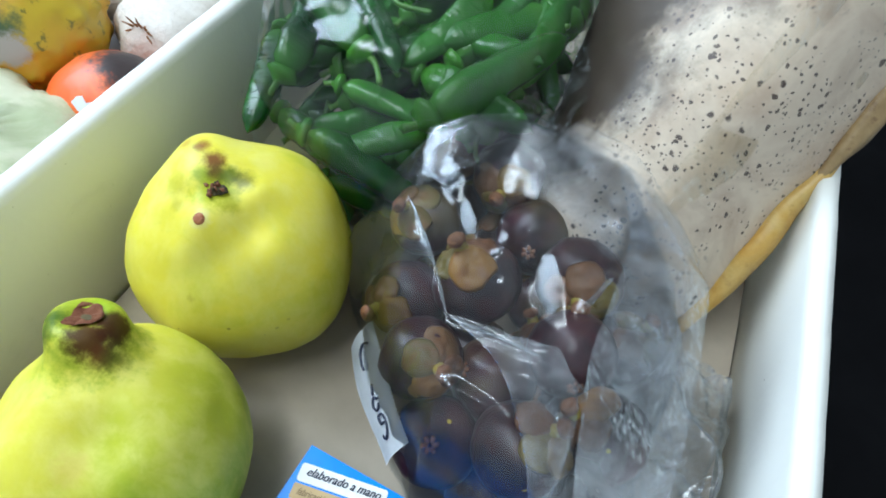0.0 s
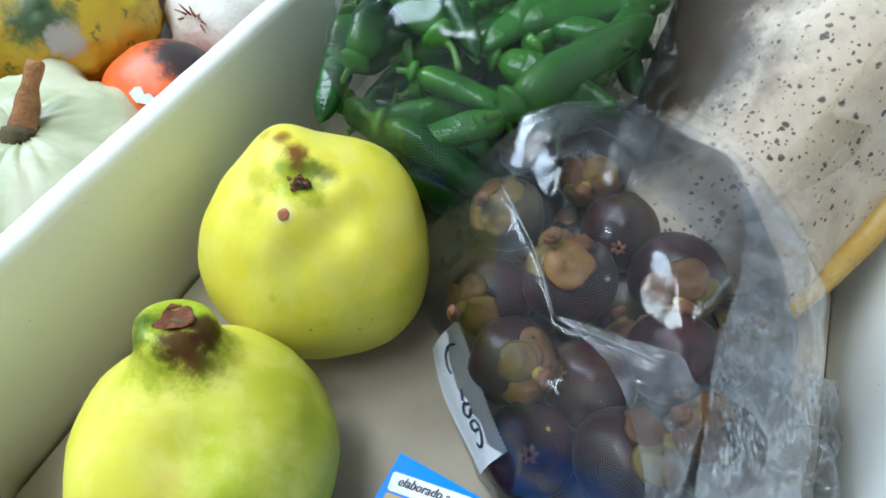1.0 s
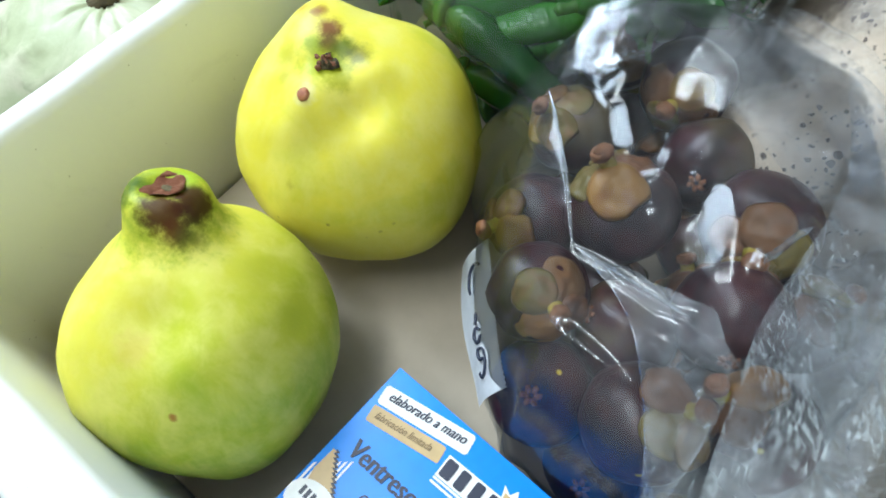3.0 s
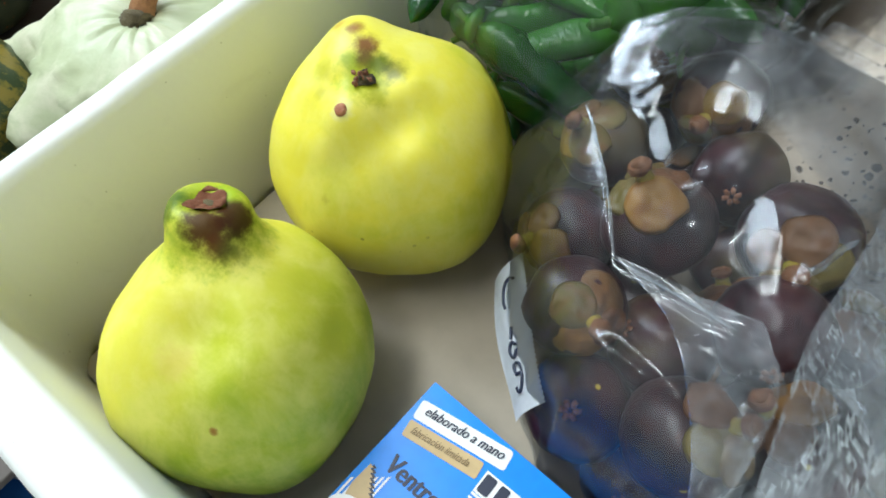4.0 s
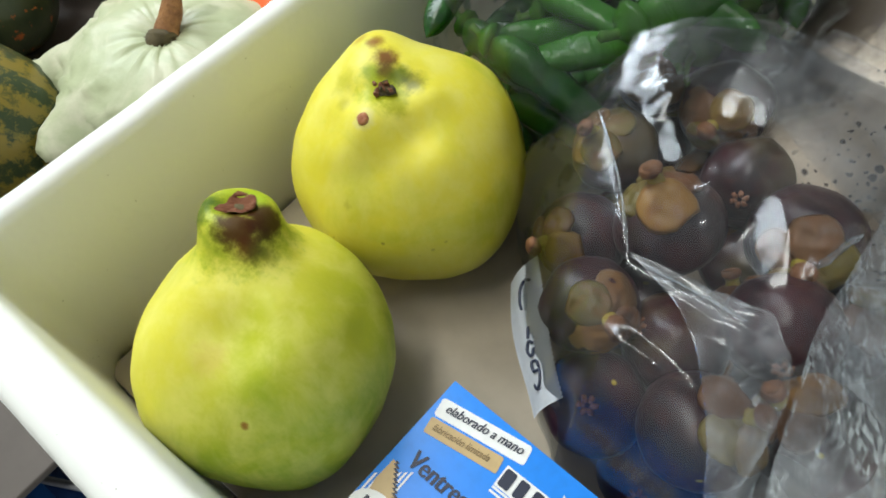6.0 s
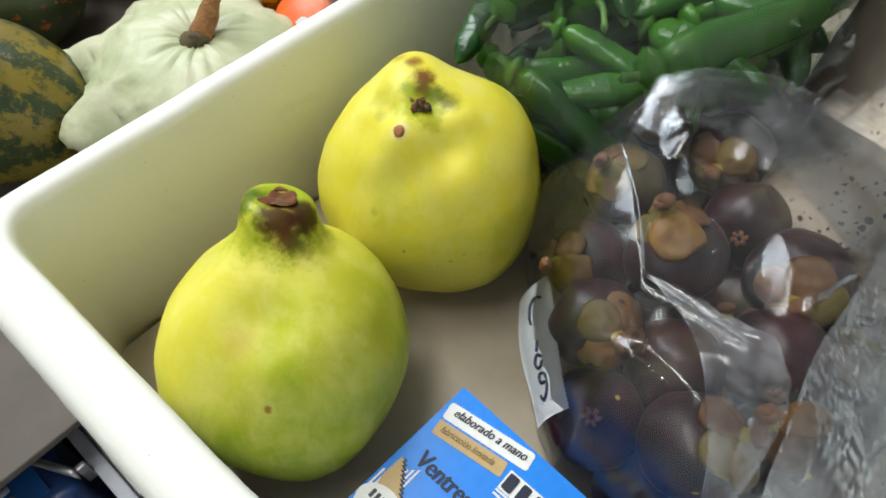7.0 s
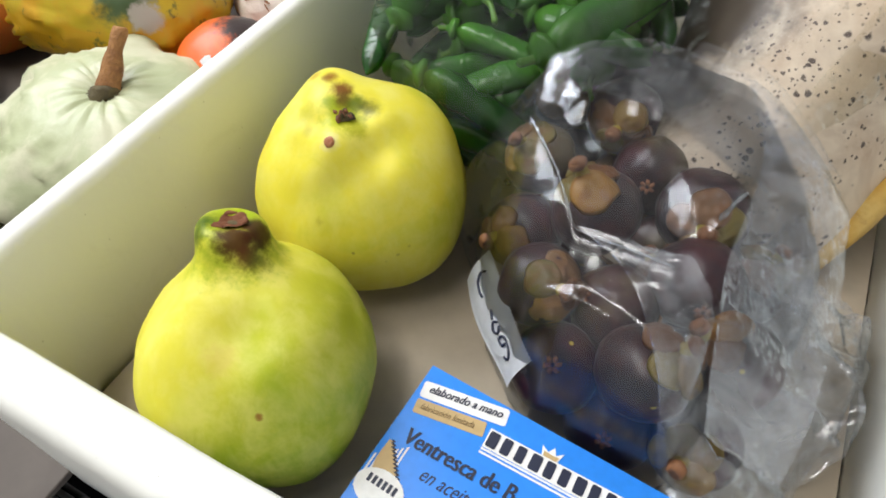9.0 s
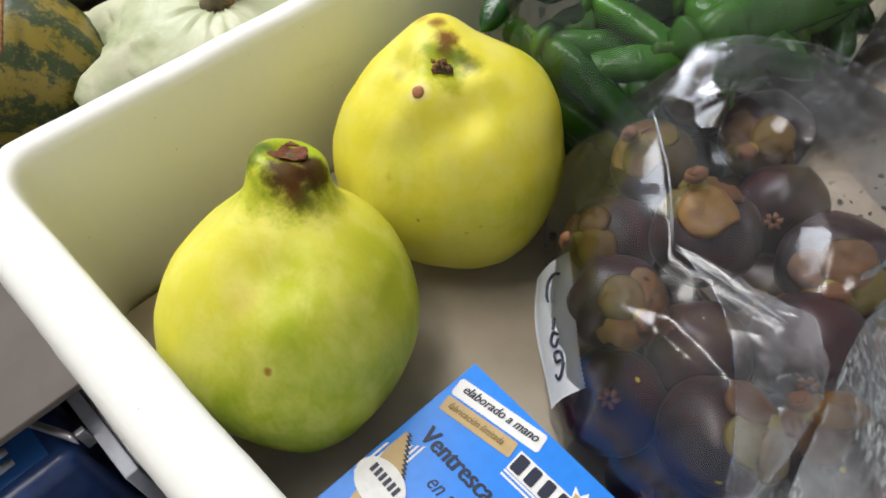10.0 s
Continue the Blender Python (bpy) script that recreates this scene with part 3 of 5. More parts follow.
def quince_standing():
    """The quince with a long neck that ends in a brown-green calyx."""
    R, c = 0.0511, Vector((0.0901, 0.0496, 0.0470))
    axis = (Vector((0.0747, 0.0741, 0.1129)) - c).normalized()
    turn = Vector((0, 0, 1)).rotation_difference(axis).to_matrix()
    prof = [(0.0, -0.84), (0.22, -0.90), (0.5, -0.87), (0.80, -0.64), (0.97, -0.26), (1.0, 0.06), (0.965, 0.35), (0.86, 0.61), (0.69, 0.81),
            (0.52, 0.955), (0.405, 1.045), (0.330, 1.14), (0.297, 1.24), (0.268, 1.34), (0.205, 1.395), (0.13, 1.395), (0.08, 1.365), (0.0, 1.35)]

    def f(u, v):
        q = spline([(a, b, 0) for a, b in prof], v)
        a = 2 * math.pi * u
        amp = max(0.0, 1 - abs(q.y) ** 3)
        lob = 1 + 0.028 * math.cos(3 * a + 0.8) * amp + 0.018 * math.cos(5 * a + 2.0)
        lob += 0.05 * gauss(q.y - 0.95, 0.35) * math.cos(4 * a + 0.5)
        p = Vector((q.x * lob * math.cos(a), q.x * lob * math.sin(a), q.y))
        p *= 1 + 0.045 * noise.noise(p * 1.7 + Vector((3, 1, 0))) + 0.014 * noise.noise(p * 4.0)
        p = turn @ (p * R)
        # a soft crease from the neck down the front
        d = Vector((p.x - 0.012, p.y + 0.008, p.z - 0.050)).length
        p *= 1 - 0.085 * gauss(d, 0.013)
        # one shoulder falls away flatter, and the base is lobed
        way = p.normalized()
        p *= 1 - 0.028 * gauss(math.acos(max(-1, min(1, way.dot(Vector((-0.66, -0.45, 0.60)).normalized())))), 0.42)
        p *= 1 - 0.05 * gauss(math.acos(max(-1, min(1, way.dot(Vector((0.70, -0.25, -0.66)).normalized())))), 0.22)
        p.z = max(p.z, -c.z + 0.0004)
        return p
    skin = quince_skin("quince_skin_green", (0.80, -0.15, -0.50), [
        (tuple(turn @ Vector((0, 0, 1.22)) * R), 0.010, 0.026, (0.30, 0.40, 0.006), 0.85),
        ((-0.0200, 0.0110, 0.0670), 0.001, 0.0070, (0.05, 0.09, 0.003), 0.9),
        ((-0.0225, 0.0180, 0.0675), 0.001, 0.0085, (0.045, 0.10, 0.004), 0.9),
        ((-0.0055, 0.0170, 0.0675), 0.0040, 0.0115, (0.065, 0.016, 0.001), 0.95),
        ((-0.0030, 0.0260, 0.0635), 0.0040, 0.0110, (0.050, 0.013, 0.002), 0.95),
        ((-0.0010, 0.0140, 0.0625), 0.001, 0.0080, (0.10, 0.030, 0.001), 0.9),
        ((0.0030, 0.0175, 0.0585), 0.001, 0.0080, (0.09, 0.09, 0.003), 0.7),
        ((-0.0145, 0.0330, 0.0625), 0.002, 0.0080, (0.32, 0.44, 0.004), 0.7),
        ((0.030, -0.028, 0.032), 0.0008, 0.0022, (0.30, 0.13, 0.02), 0.9),
        ((0.010, -0.020, 0.046), 0.002, 0.009, (0.62, 0.46, 0.10), 0.45),
        ((-0.022, -0.042, -0.004), 0.006, 0.030, (0.62, 0.46, 0.03), 0.6)], (0.68, 0.63, 0.055), (0.26, 0.38, 0.008), -0.75)
    q = thing("quince", c, "large yellow-green quince standing upright with a brown calyx", "quince", "quinces in the foam box")
    part("fruit", sheet(72, 64, f), skin, q)

    def cap(u, v):
        a, r = 2 * math.pi * u, 0.135 * (1 - v)
        k = 1 + 0.15 * noise.noise(Vector((math.cos(a) * 2, math.sin(a) * 2, 3)))
        return turn @ (Vector((r * k * math.cos(a), r * k * math.sin(a), 1.404 - 0.024 * v + 0.012 * math.sin(5 * a) * (1 - v))) * R)
    end = part("calyx", sheet(30, 6, cap, True, False), CALYX_END, q, "dry brown calyx end")
    # A dark ellipsoid paints the shaded hollow of the calyx slot.
    part("scar", sheet(14, 8, lambda u, v: turn @ (Vector((0.060 * math.sin(math.pi * v) * math.cos(6.2832 * u) + 0.035, 0.030 * math.sin(math.pi * v) * math.sin(6.2832 * u),
         1.388 - 0.010 * math.cos(math.pi * v))) * R)), STALK_DARK, end)
    for k in range(3):
        a = 2.1 * k + 0.3
        tip = [(0.14 * math.cos(a - 0.5), 0.14 * math.sin(a - 0.5), 1.396), (0.135 * math.cos(a), 0.135 * math.sin(a), 1.408), (0.11 * math.cos(a + 0.6), 0.11 * math.sin(a + 0.6), 1.398)]
        part("sepal", tube([turn @ (Vector(p) * R) for p in tip], (0.0005, 0.0012, 0.0005), 8, 8, 0.4, k, 0.6), CALYX_END, end)
    return q


def quince_lumpy():
    """The quince with a nose beside its stalk scar and a brown wart."""
    R, c = 0.0561, Vector((0.0748, 0.1603, 0.0503))
    stalk = Vector((0.0025, -0.0116, 0.0616))
    s_dir = stalk.normalized()
    nose = Vector((-0.34, 0.16, 0.94)).normalized()
    wart = Vector((0.0053, -0.0267, 0.0573)).normalized()
    groove = Vector((0.40, -0.28, 0.87)).normalized()

    def f(u, v):
        a, b = 2 * math.pi * u, math.pi * v
        d = Vector((math.sin(b) * math.cos(a), math.sin(b) * math.sin(a), -math.cos(b)))
        r = 1.0 + 0.02 * math.cos(3 * a + 0.6) * math.sin(b) + 0.014 * math.cos(5 * a + 1.0) * math.sin(b)
        r += 0.035 * noise.noise(d * 1.6 + Vector((7, 2, 1))) + 0.012 * noise.noise(d * 4)
        ang = lambda q: math.acos(max(-1, min(1, d.dot(q))))
        r += 0.12 * gauss(ang(s_dir), 0.62) + 0.110 * gauss(ang(nose), 0.24) + 0.03 * gauss(ang(nose), 0.5) + 0.058 * gauss(ang(Vector((0.50, 0.42, 0.76)).normalized()), 0.42) - 0.05 * gauss(ang(s_dir), 0.10) - 0.05 * gauss(ang(Vector((0.16, -0.10, 0.98)).normalized()), 0.14) - 0.05 * gauss(ang(Vector((-0.10, -0.32, 0.94)).normalized()), 0.10)
        r += 0.045 * gauss(ang(wart), 0.15) + 0.03 * gauss(ang(Vector((0.75, 0.1, 0.65)).normalized()), 0.35)
        r -= 0.035 * gauss(ang(Vector((-0.30, -0.25, 0.92)).normalized()), 0.13) + 0.03 * gauss(ang(Vector((-0.10, -0.52, 0.85)).normalized()), 0.16)
        r += 0.035 * gauss(ang(Vector((0.30, -0.05, 0.95)).normalized()), 0.13) + 0.008 * noise.noise(d * 3.1 + Vector((1, 9, 4)))
        r -= 0.100 * gauss(ang(groove), 0.17) + 0.05 * gauss(ang(Vector((0.25, -0.62, 0.74)).normalized()), 0.18)
        p = d * r * R
        if p.z < -0.6 * R:
            p.z = -0.6 * R + (p.z + 0.6 * R) * 0.78
        p.z = max(p.z, -c.z + 0.0004)
        return p
    tip = Vector(f(0, 0))
    skin = quince_skin("quince_skin_yellow", (0.10, 0.75, -0.65), [
        (tuple(s_dir * 0.0600), 0.004, 0.0140, (0.36, 0.42, 0.003), 0.85),
        ((-0.0057, -0.0084, 0.0630), 0.001, 0.0060, (0.24, 0.32, 0.002), 0.8),
        ((-0.0150, -0.0162, 0.0580), 0.001, 0.0085, (0.42, 0.40, 0.005), 0.7),
        ((-0.0091, -0.0234, 0.0551), 0.0005, 0.0045, (0.44, 0.40, 0.006), 0.6),
        ((-0.0051, 0.0007, 0.0640), 0.0015, 0.0075, (0.15, 0.040, 0.001), 0.95),
        ((-0.0145, 0.0050, 0.0660), 0.001, 0.0060, (0.22, 0.065, 0.001), 0.9),
        ((-0.0235, 0.0040, 0.0630), 0.0005, 0.0055, (0.46, 0.24, 0.010), 0.6),
        ((-0.0005, -0.0035, 0.0626), 0.001, 0.0065, (0.10, 0.045, 0.001), 0.9),
        ((0.0050, -0.0025, 0.0612), 0.0015, 0.0075, (0.12, 0.16, 0.002), 0.9),
        ((0.0110, -0.0010, 0.0595), 0.001, 0.0080, (0.11, 0.11, 0.006), 0.8),
        ((0.0110, -0.0130, 0.0572), 0.001, 0.0080, (0.30, 0.30, 0.003), 0.7),
        (tuple(wart * 0.0640), 0.0026, 0.0058, (0.74, 0.68, 0.28), 0.7),
        ((0.008, -0.046, 0.026), 0.0008, 0.004, (0.42, 0.36, 0.04), 0.8),
        ((-0.040, -0.040, 0.005), 0.001, 0.003, (0.40, 0.30, 0.04), 0.6)])
    q = thing("quince", c, "large lumpy yellow quince with a brown wart by the stalk scar", "quince", "quinces in the foam box")
    part("fruit", sheet(84, 64, f), skin, q)
    base = s_dir * 0.0600
    scar = part("stalk_scar", tube([base - s_dir * 0.004, base - s_dir * 0.001, base + s_dir * 0.0008, base + s_dir * 0.0012], (0.0030, 0.0036, 0.0026, 0.0006), 14, 8, 1.1, 3), STALK_DARK, q, "brown woody stalk scar")
    rnd = random.Random(3)
    for k in range(11):
        a = k * 0.6 + rnd.uniform(-0.3, 0.3)
        o = Vector((math.cos(a), math.sin(a), 0)) * rnd.uniform(0.0006, 0.0040)
        h = rnd.uniform(0.0008, 0.0042)
        part("splinter", tube([base + o - s_dir * 0.001, base + o * 1.15 + s_dir * h * 0.6, base + o * rnd.uniform(0.5, 1.3) + s_dir * h], (rnd.uniform(0.0005, 0.0013), rnd.uniform(0.0005, 0.0011), 0.0002), 6, 6, 0.9, k), SCAR if k % 3 else STALK_DARK, scar)
    wb = wart * 0.0634
    part("wart", tube([wb - wart * 0.003, wb, wb + wart * 0.0010, wb + wart * 0.0013], (0.0026, 0.0026, 0.0018, 0.0002), 12, 8, 0.25, 8), WARTY, q, "small brown wart")
    return q


quince_standing()
quince_lumpy()


# ---- fish carton ----
def carton():
    w, d, h = 0.116, 0.082, 0.0413
    c = thing("carton", (0.1562, 0.0876, 0.0), "blue printed cardboard carton of tinned fish lying flat", "carton")
    c.rotation_euler = (0, 0, radians(-4.0))
    part("carton_body", block(0, -d, 0.0004, w, 0, h - 0.0012, 0.0006), CARTON_EDGE, c, "dark blue carton side")
    part("carton_lid", block(-0.0003, -d - 0.0003, h - 0.0012, w + 0.0003, 0.0003, h, 0.0004), CARTON, c, "glossy bright blue top")
    z = h + 0.00015

    def panel(x0, y0, x1, y1, r, turn, mat, name, zz=z, under=c):
        pts = []
        for cx, cy, a0 in ((x1 - r, y1 - r, 0), (x0 + r, y1 - r, 90), (x0 + r, y0 + r, 180), (x1 - r, y0 + r, 270)):
            pts += [(cx + r * math.cos(radians(a0 + 18 * k)), cy + r * math.sin(radians(a0 + 18 * k))) for k in range(6)]
        bm = moved(outline(pts, 0, 0.00012), pose(0, 0, zz, 0, 0, turn))
        return part(name, bm, mat, under, "", False)
    def at(x, y, turn, pts, mat, name, lift=0.0):
        return part(name, moved(outline(pts, 0, 0.00012), pose(x, y, z + lift, 0, 0, turn)), mat, c, "", False)

    def rounded(w, h, r):
        pts = []
        for cx, cy, a0 in ((w - r, h - r, 0), (r, h - r, 90), (r, r, 180), (w - r, r, 270)):
            pts += [(cx + r * math.cos(radians(a0 + 18 * k)), cy + r * math.sin(radians(a0 + 18 * k))) for k in range(6)]
        return pts
    at(0.0026, -0.0158, 10.5, rounded(0.0395, 0.0080, 0.0014), WHITE_INK, "white_panel")
    at(0.0040, -0.0234, 10.5, rounded(0.0320, 0.0068, 0.0009), TAN_INK, "tan_panel")
    lettering("lettering", "elaborado a mano", 0.0050, -0.0122, z + 0.0003, 0.0055, 10.5, DARK_INK, c, 0.84, 0.35)
    lettering("lettering", "fabricación limitada", 0.0060, -0.0207, z + 0.0003, 0.0042, 10.5, BROWN_INK, c, 0.76, 0.35)
    lettering("lettering", "elaborado a mano", 0.0052, -0.0122, z + 0.0004, 0.0055, 10.5, DARK_INK, c, 0.84, 0.35)
    for dx in (0.0, 0.0003, 0.0006):
        lettering("lettering", "Ventresca de B", 0.0072 + dx, -0.0366, z + dx * 0.2, 0.0104, 2.0, DARK_INK, c, 0.80, 0.12)
    lettering("lettering", "en aceite de", 0.0215, -0.0462, z, 0.0088, 2.0, DARK_INK, c, 0.76, 0.4)
    # maker's mark: white plate with dark bars, double rule and a small crown
    at(0.0372, -0.0209, 2.3, rounded(0.0660, 0.0088, 0.0002), WHITE_INK, "white_plate", 0.0001)
    for k in range(10):
        x = 0.0007 + k * 0.00645
        at(0.0372 + x, -0.0201 + x * 0.04, 2.3, rounded(0.0040 if k % 3 else 0.0046, 0.0072, 0.0009), DARK_INK, "mark_bar", 0.0004)
    for k in range(2):
        at(0.0372, -0.0221 - 0.0017 * k, 2.3, rounded(0.0660, 0.0009, 0.0002), WHITE_INK, "rule")
    crown = [(0, 0), (0.0066, 0), (0.0080, 0.0050), (0.0052, 0.0028), (0.0036, 0.0058), (0.0018, 0.0028), (-0.0014, 0.0046)]
    at(0.0602, -0.0116, 2.3, crown, WHITE_INK, "crown_mark")
    at(0.0606, -0.0112, 2.3, [(0, 0.0), (0.0058, 0.0), (0.0064, 0.0022), (0.0036, 0.0018), (-0.0004, 0.0022)], TAN_INK, "crown_band", 0.0002)
    # picture corner: white rays, a tan sail with a toothed edge, an oval badge
    for k in range(7):
        x = 0.0010 + 0.0017 * k
        part("ray", outline([(x, -0.062 + 0.001 * k), (x + 0.0008, -0.062 + 0.001 * k), (x + 0.0008, -0.046 + 0.0015 * k), (x, -0.0468 + 0.0015 * k)], z, z + 0.00012), WHITE_INK, c, "", False)
    teeth = [(0.0030, -0.0385)]
    for k in range(1, 21):
        x, y = 0.0030 + 0.00115 * k, -0.0385 - 0.00135 * k
        teeth += [(x + 0.0007, y + 0.0010), (x - 0.0001, y + 0.0002)]
    part("sail_edge", outline([(x + 0.0011, y + 0.0006) for x, y in teeth] + [(0.027, -0.0690), (0.010, -0.0690)], z + 0.0001, z + 0.0002), DARK_INK, c, "", False)
    part("sail", outline(teeth + [(0.024, -0.0690), (0.008, -0.0690), (0.0026, -0.0480)], z + 0.0003, z + 0.0004), TAN_INK, c, "", False)
    oval = [(0.0110 + 0.0110 * math.cos(a * 0.2244), -0.0580 + 0.0078 * math.sin(a * 0.2244)) for a in range(28)]
    part("badge", outline(oval, z + 0.0005, z + 0.0006), WHITE_INK, c, "", False)
    for k in range(6):
        panel(0.0045 + 0.0024 * k, -0.0576, 0.0060 + 0.0024 * k, -0.0540, 0.0002, 0, DARK_INK, "badge_bar", z + 0.0008)
    return c


carton()


# ---- bagged goods ----
def film_hull(centre, radii, top, folds, floor, seed, nu=220, nv=100):
    """A bag of thin film lying on a floor: a dome with a wobbly outline, pulled up into sharp straight folds.
    folds: (x0, y0, x1, y1, lift, width) in metres from the centre."""
    n = len(radii)
    # small chance folds, straight and pointing every way
    rnd = random.Random(seed)
    folds = list(folds)
    for k in range(26):
        a, r, w = rnd.uniform(0, 6.28), rnd.uniform(0.1, 0.85) * min(radii), rnd.uniform(0, 6.28)
        ln = rnd.uniform(0.012, 0.032)
        folds.append((r * math.cos(a), r * math.sin(a), r * math.cos(a) + ln * math.cos(w), r * math.sin(a) + ln * math.sin(w), rnd.uniform(0.0016, 0.0036), rnd.uniform(0.006, 0.014)))
    prof = [(0.0, 1.0, 0), (0.25, 1.0, 0), (0.50, 0.985, 0), (0.72, 0.94, 0), (0.88, 0.82, 0), (0.97, 0.60, 0), (1.0, 0.34, 0), (0.975, 0.10, 0), (0.92, 0.0, 0)]

    def rad(a):
        x = a / (2 * math.pi) * n
        i, f = int(x) % n, x - int(x)
        # straight from corner to corner
        r0, r1, w = radii[i], radii[(i + 1) % n], 2 * math.pi / n
        straight = r0 * r1 * math.sin(w) / (r0 * math.sin(f * w) + r1 * math.sin((1 - f) * w))
        f = f * f * (3 - 2 * f)
        return 0.75 * straight + 0.25 * (r0 * (1 - f) + r1 * f)

    def lifted(x, y):
        best = 0.0
        for x0, y0, x1, y1, lift, width in folds:
            dx, dy = x1 - x0, y1 - y0
            t = min(1.0, max(0.0, ((x - x0) * dx + (y - y0) * dy) / (dx * dx + dy * dy)))
            d = math.hypot(x - x0 - t * dx, y - y0 - t * dy)
            best = max(best, lift * max(0.0, 1 - d / width))
        return best

    def f(u, v):
        q = spline(prof, v)
        a = 2 * math.pi * (u % 1.0)
        # gathers round the sides
        gather = 1 - 0.045 * abs(noise.noise(Vector((math.cos(a) * 5, math.sin(a) * 5, seed)))) * min(1.0, q.x * 1.2)
        r = rad(a) * q.x * gather
        x, y = r * math.cos(a), r * math.sin(a)
        z = floor + (top(centre[0] + x, centre[1] + y) - floor) * max(0.0, q.y)
        p = Vector((x, y, z)) * 30
        w = 1.0 if q.y > 0.05 else 0.0
        z += w * (lifted(x, y) * min(1.0, q.y * 1.6) - 0.0026 * abs(noise.noise(p + Vector((seed, 0, 0)))) - 0.0008 * abs(noise.noise(p * 2.3 + Vector((0, seed, 0)))))
        side = 0.0030 * (1 - q.y) * w * abs(noise.noise(p * 1.6 + Vector((3, 3, seed))))
        return Vector((x - side * math.cos(a), y - side * math.sin(a), max(z, floor)))
    bm = sheet(nu, nv, f, True, False)
    bmesh.ops.remove_doubles(bm, verts=[v for v in bm.verts if v.co.xy.length < 1e-6], dist=1e-5)
    return bm


def mangosteen_master(kind):
    rnd = random.Random(60 + kind)
    m = thing("mangosteen", (0, 0, -5), "dark purple mangosteen with brown sepals inside a clear bag", "mangosteen", "mangosteens in the clear bag")

    def body(u, v):
        a, b = 2 * math.pi * u, math.pi * v
        d = Vector((math.sin(b) * math.cos(a), math.sin(b) * math.sin(a), -math.cos(b)))
        r = 0.0212 * (1 + 0.012 * math.cos(6 * a) * math.sin(b) + 0.05 * noise.noise(d * 1.8 + Vector((kind, 0, 0))) + 0.014 * noise.noise(d * 6.0))
        return Vector((d.x * r, d.y * r, d.z * r * 0.93))
    part("rind", sheet(34, 22, body), MANGO_RIND, m)

    # four thick rounded sepals that lap over one another, their rims lifting from the rind
    for k in range(4):
        turn, lift, size, curl = 1.57 * k + rnd.uniform(-0.3, 0.3), (k % 2) * 0.0013 + rnd.uniform(0, 0.0006), rnd.uniform(0.72, 1.12), rnd.uniform(0.0005, 0.0052)

        def shell(u, v):
            a = 2 * math.pi * u
            # upper skin out to the rim, then back under it
            over = v < 0.55
            k2 = v / 0.55 if over else (1 - v) / 0.45
            rr = 0.0100 * size * k2 * (1 + 0.07 * noise.noise(Vector((math.cos(a) * 1.5, math.sin(a) * 1.5, 3 + k))))
            x, y = 0.0088 + rr * math.cos(a) * 0.95, rr * math.sin(a) * 1.08
            flat = math.hypot(x, y)
            z = 0.0202 - 0.0148 * (flat / 0.0205) ** 2 + lift + curl * k2 ** 3 * max(0.0, math.cos(a) + 0.4 * math.sin(3 * a)) + 0.0016 * noise.noise(Vector((x * 260, y * 260, k)))
            z += 0.0021 * (1 - k2 ** 4) ** 0.5 if over else -0.0004
            return Vector((x * math.cos(turn) - y * math.sin(turn), x * math.sin(turn) + y * math.cos(turn), z))
        part("sepal", sheet(20, 14, shell), SEPAL, m, "leathery brown sepal")
    part("stalk", tube([(0, 0, 0.0195), (0.0003, 0, 0.0235), (0.0010, 0.0006, 0.0268)], (0.0040, 0.0030, 0.0029), 12, 8, 0.2), MANGO_STALK, m, "short yellow-green stalk")
    part("stalk_end", tube([(0.0009, 0.0005, 0.0262), (0.0011, 0.0006, 0.0278), (0.0014, 0.0008, 0.0302), (0.0014, 0.0008, 0.0298)], (0.0026, 0.0040, 0.0034, 0.0014), 12, 10, 0.35, 2.0), MANGO_KNOB, m, "brown woody stalk end")
    # the flower's rosette at the base
    for k in range(6):
        a = k * 1.047
        pts = [(0.0008 * math.cos(a), 0.0008 * math.sin(a), -0.0200), (0.0022 * math.cos(a), 0.0022 * math.sin(a), -0.0204), (0.0042 * math.cos(a), 0.0042 * math.sin(a), -0.0198)]
        part("rosette_lobe", tube(pts, (0.0003, 0.0011, 0.0009), 8, 6, 0.4, k, 0.6), SCAR, m)
    return m


def aim(place, up, spin, size):
    q = Vector((0, 0, 1)).rotation_difference(Vector(up).normalized())
    return Matrix.Translation(place) @ q.to_matrix().to_4x4() @ Matrix.Rotation(spin, 4, "Z") @ Matrix.Scale(size, 4)


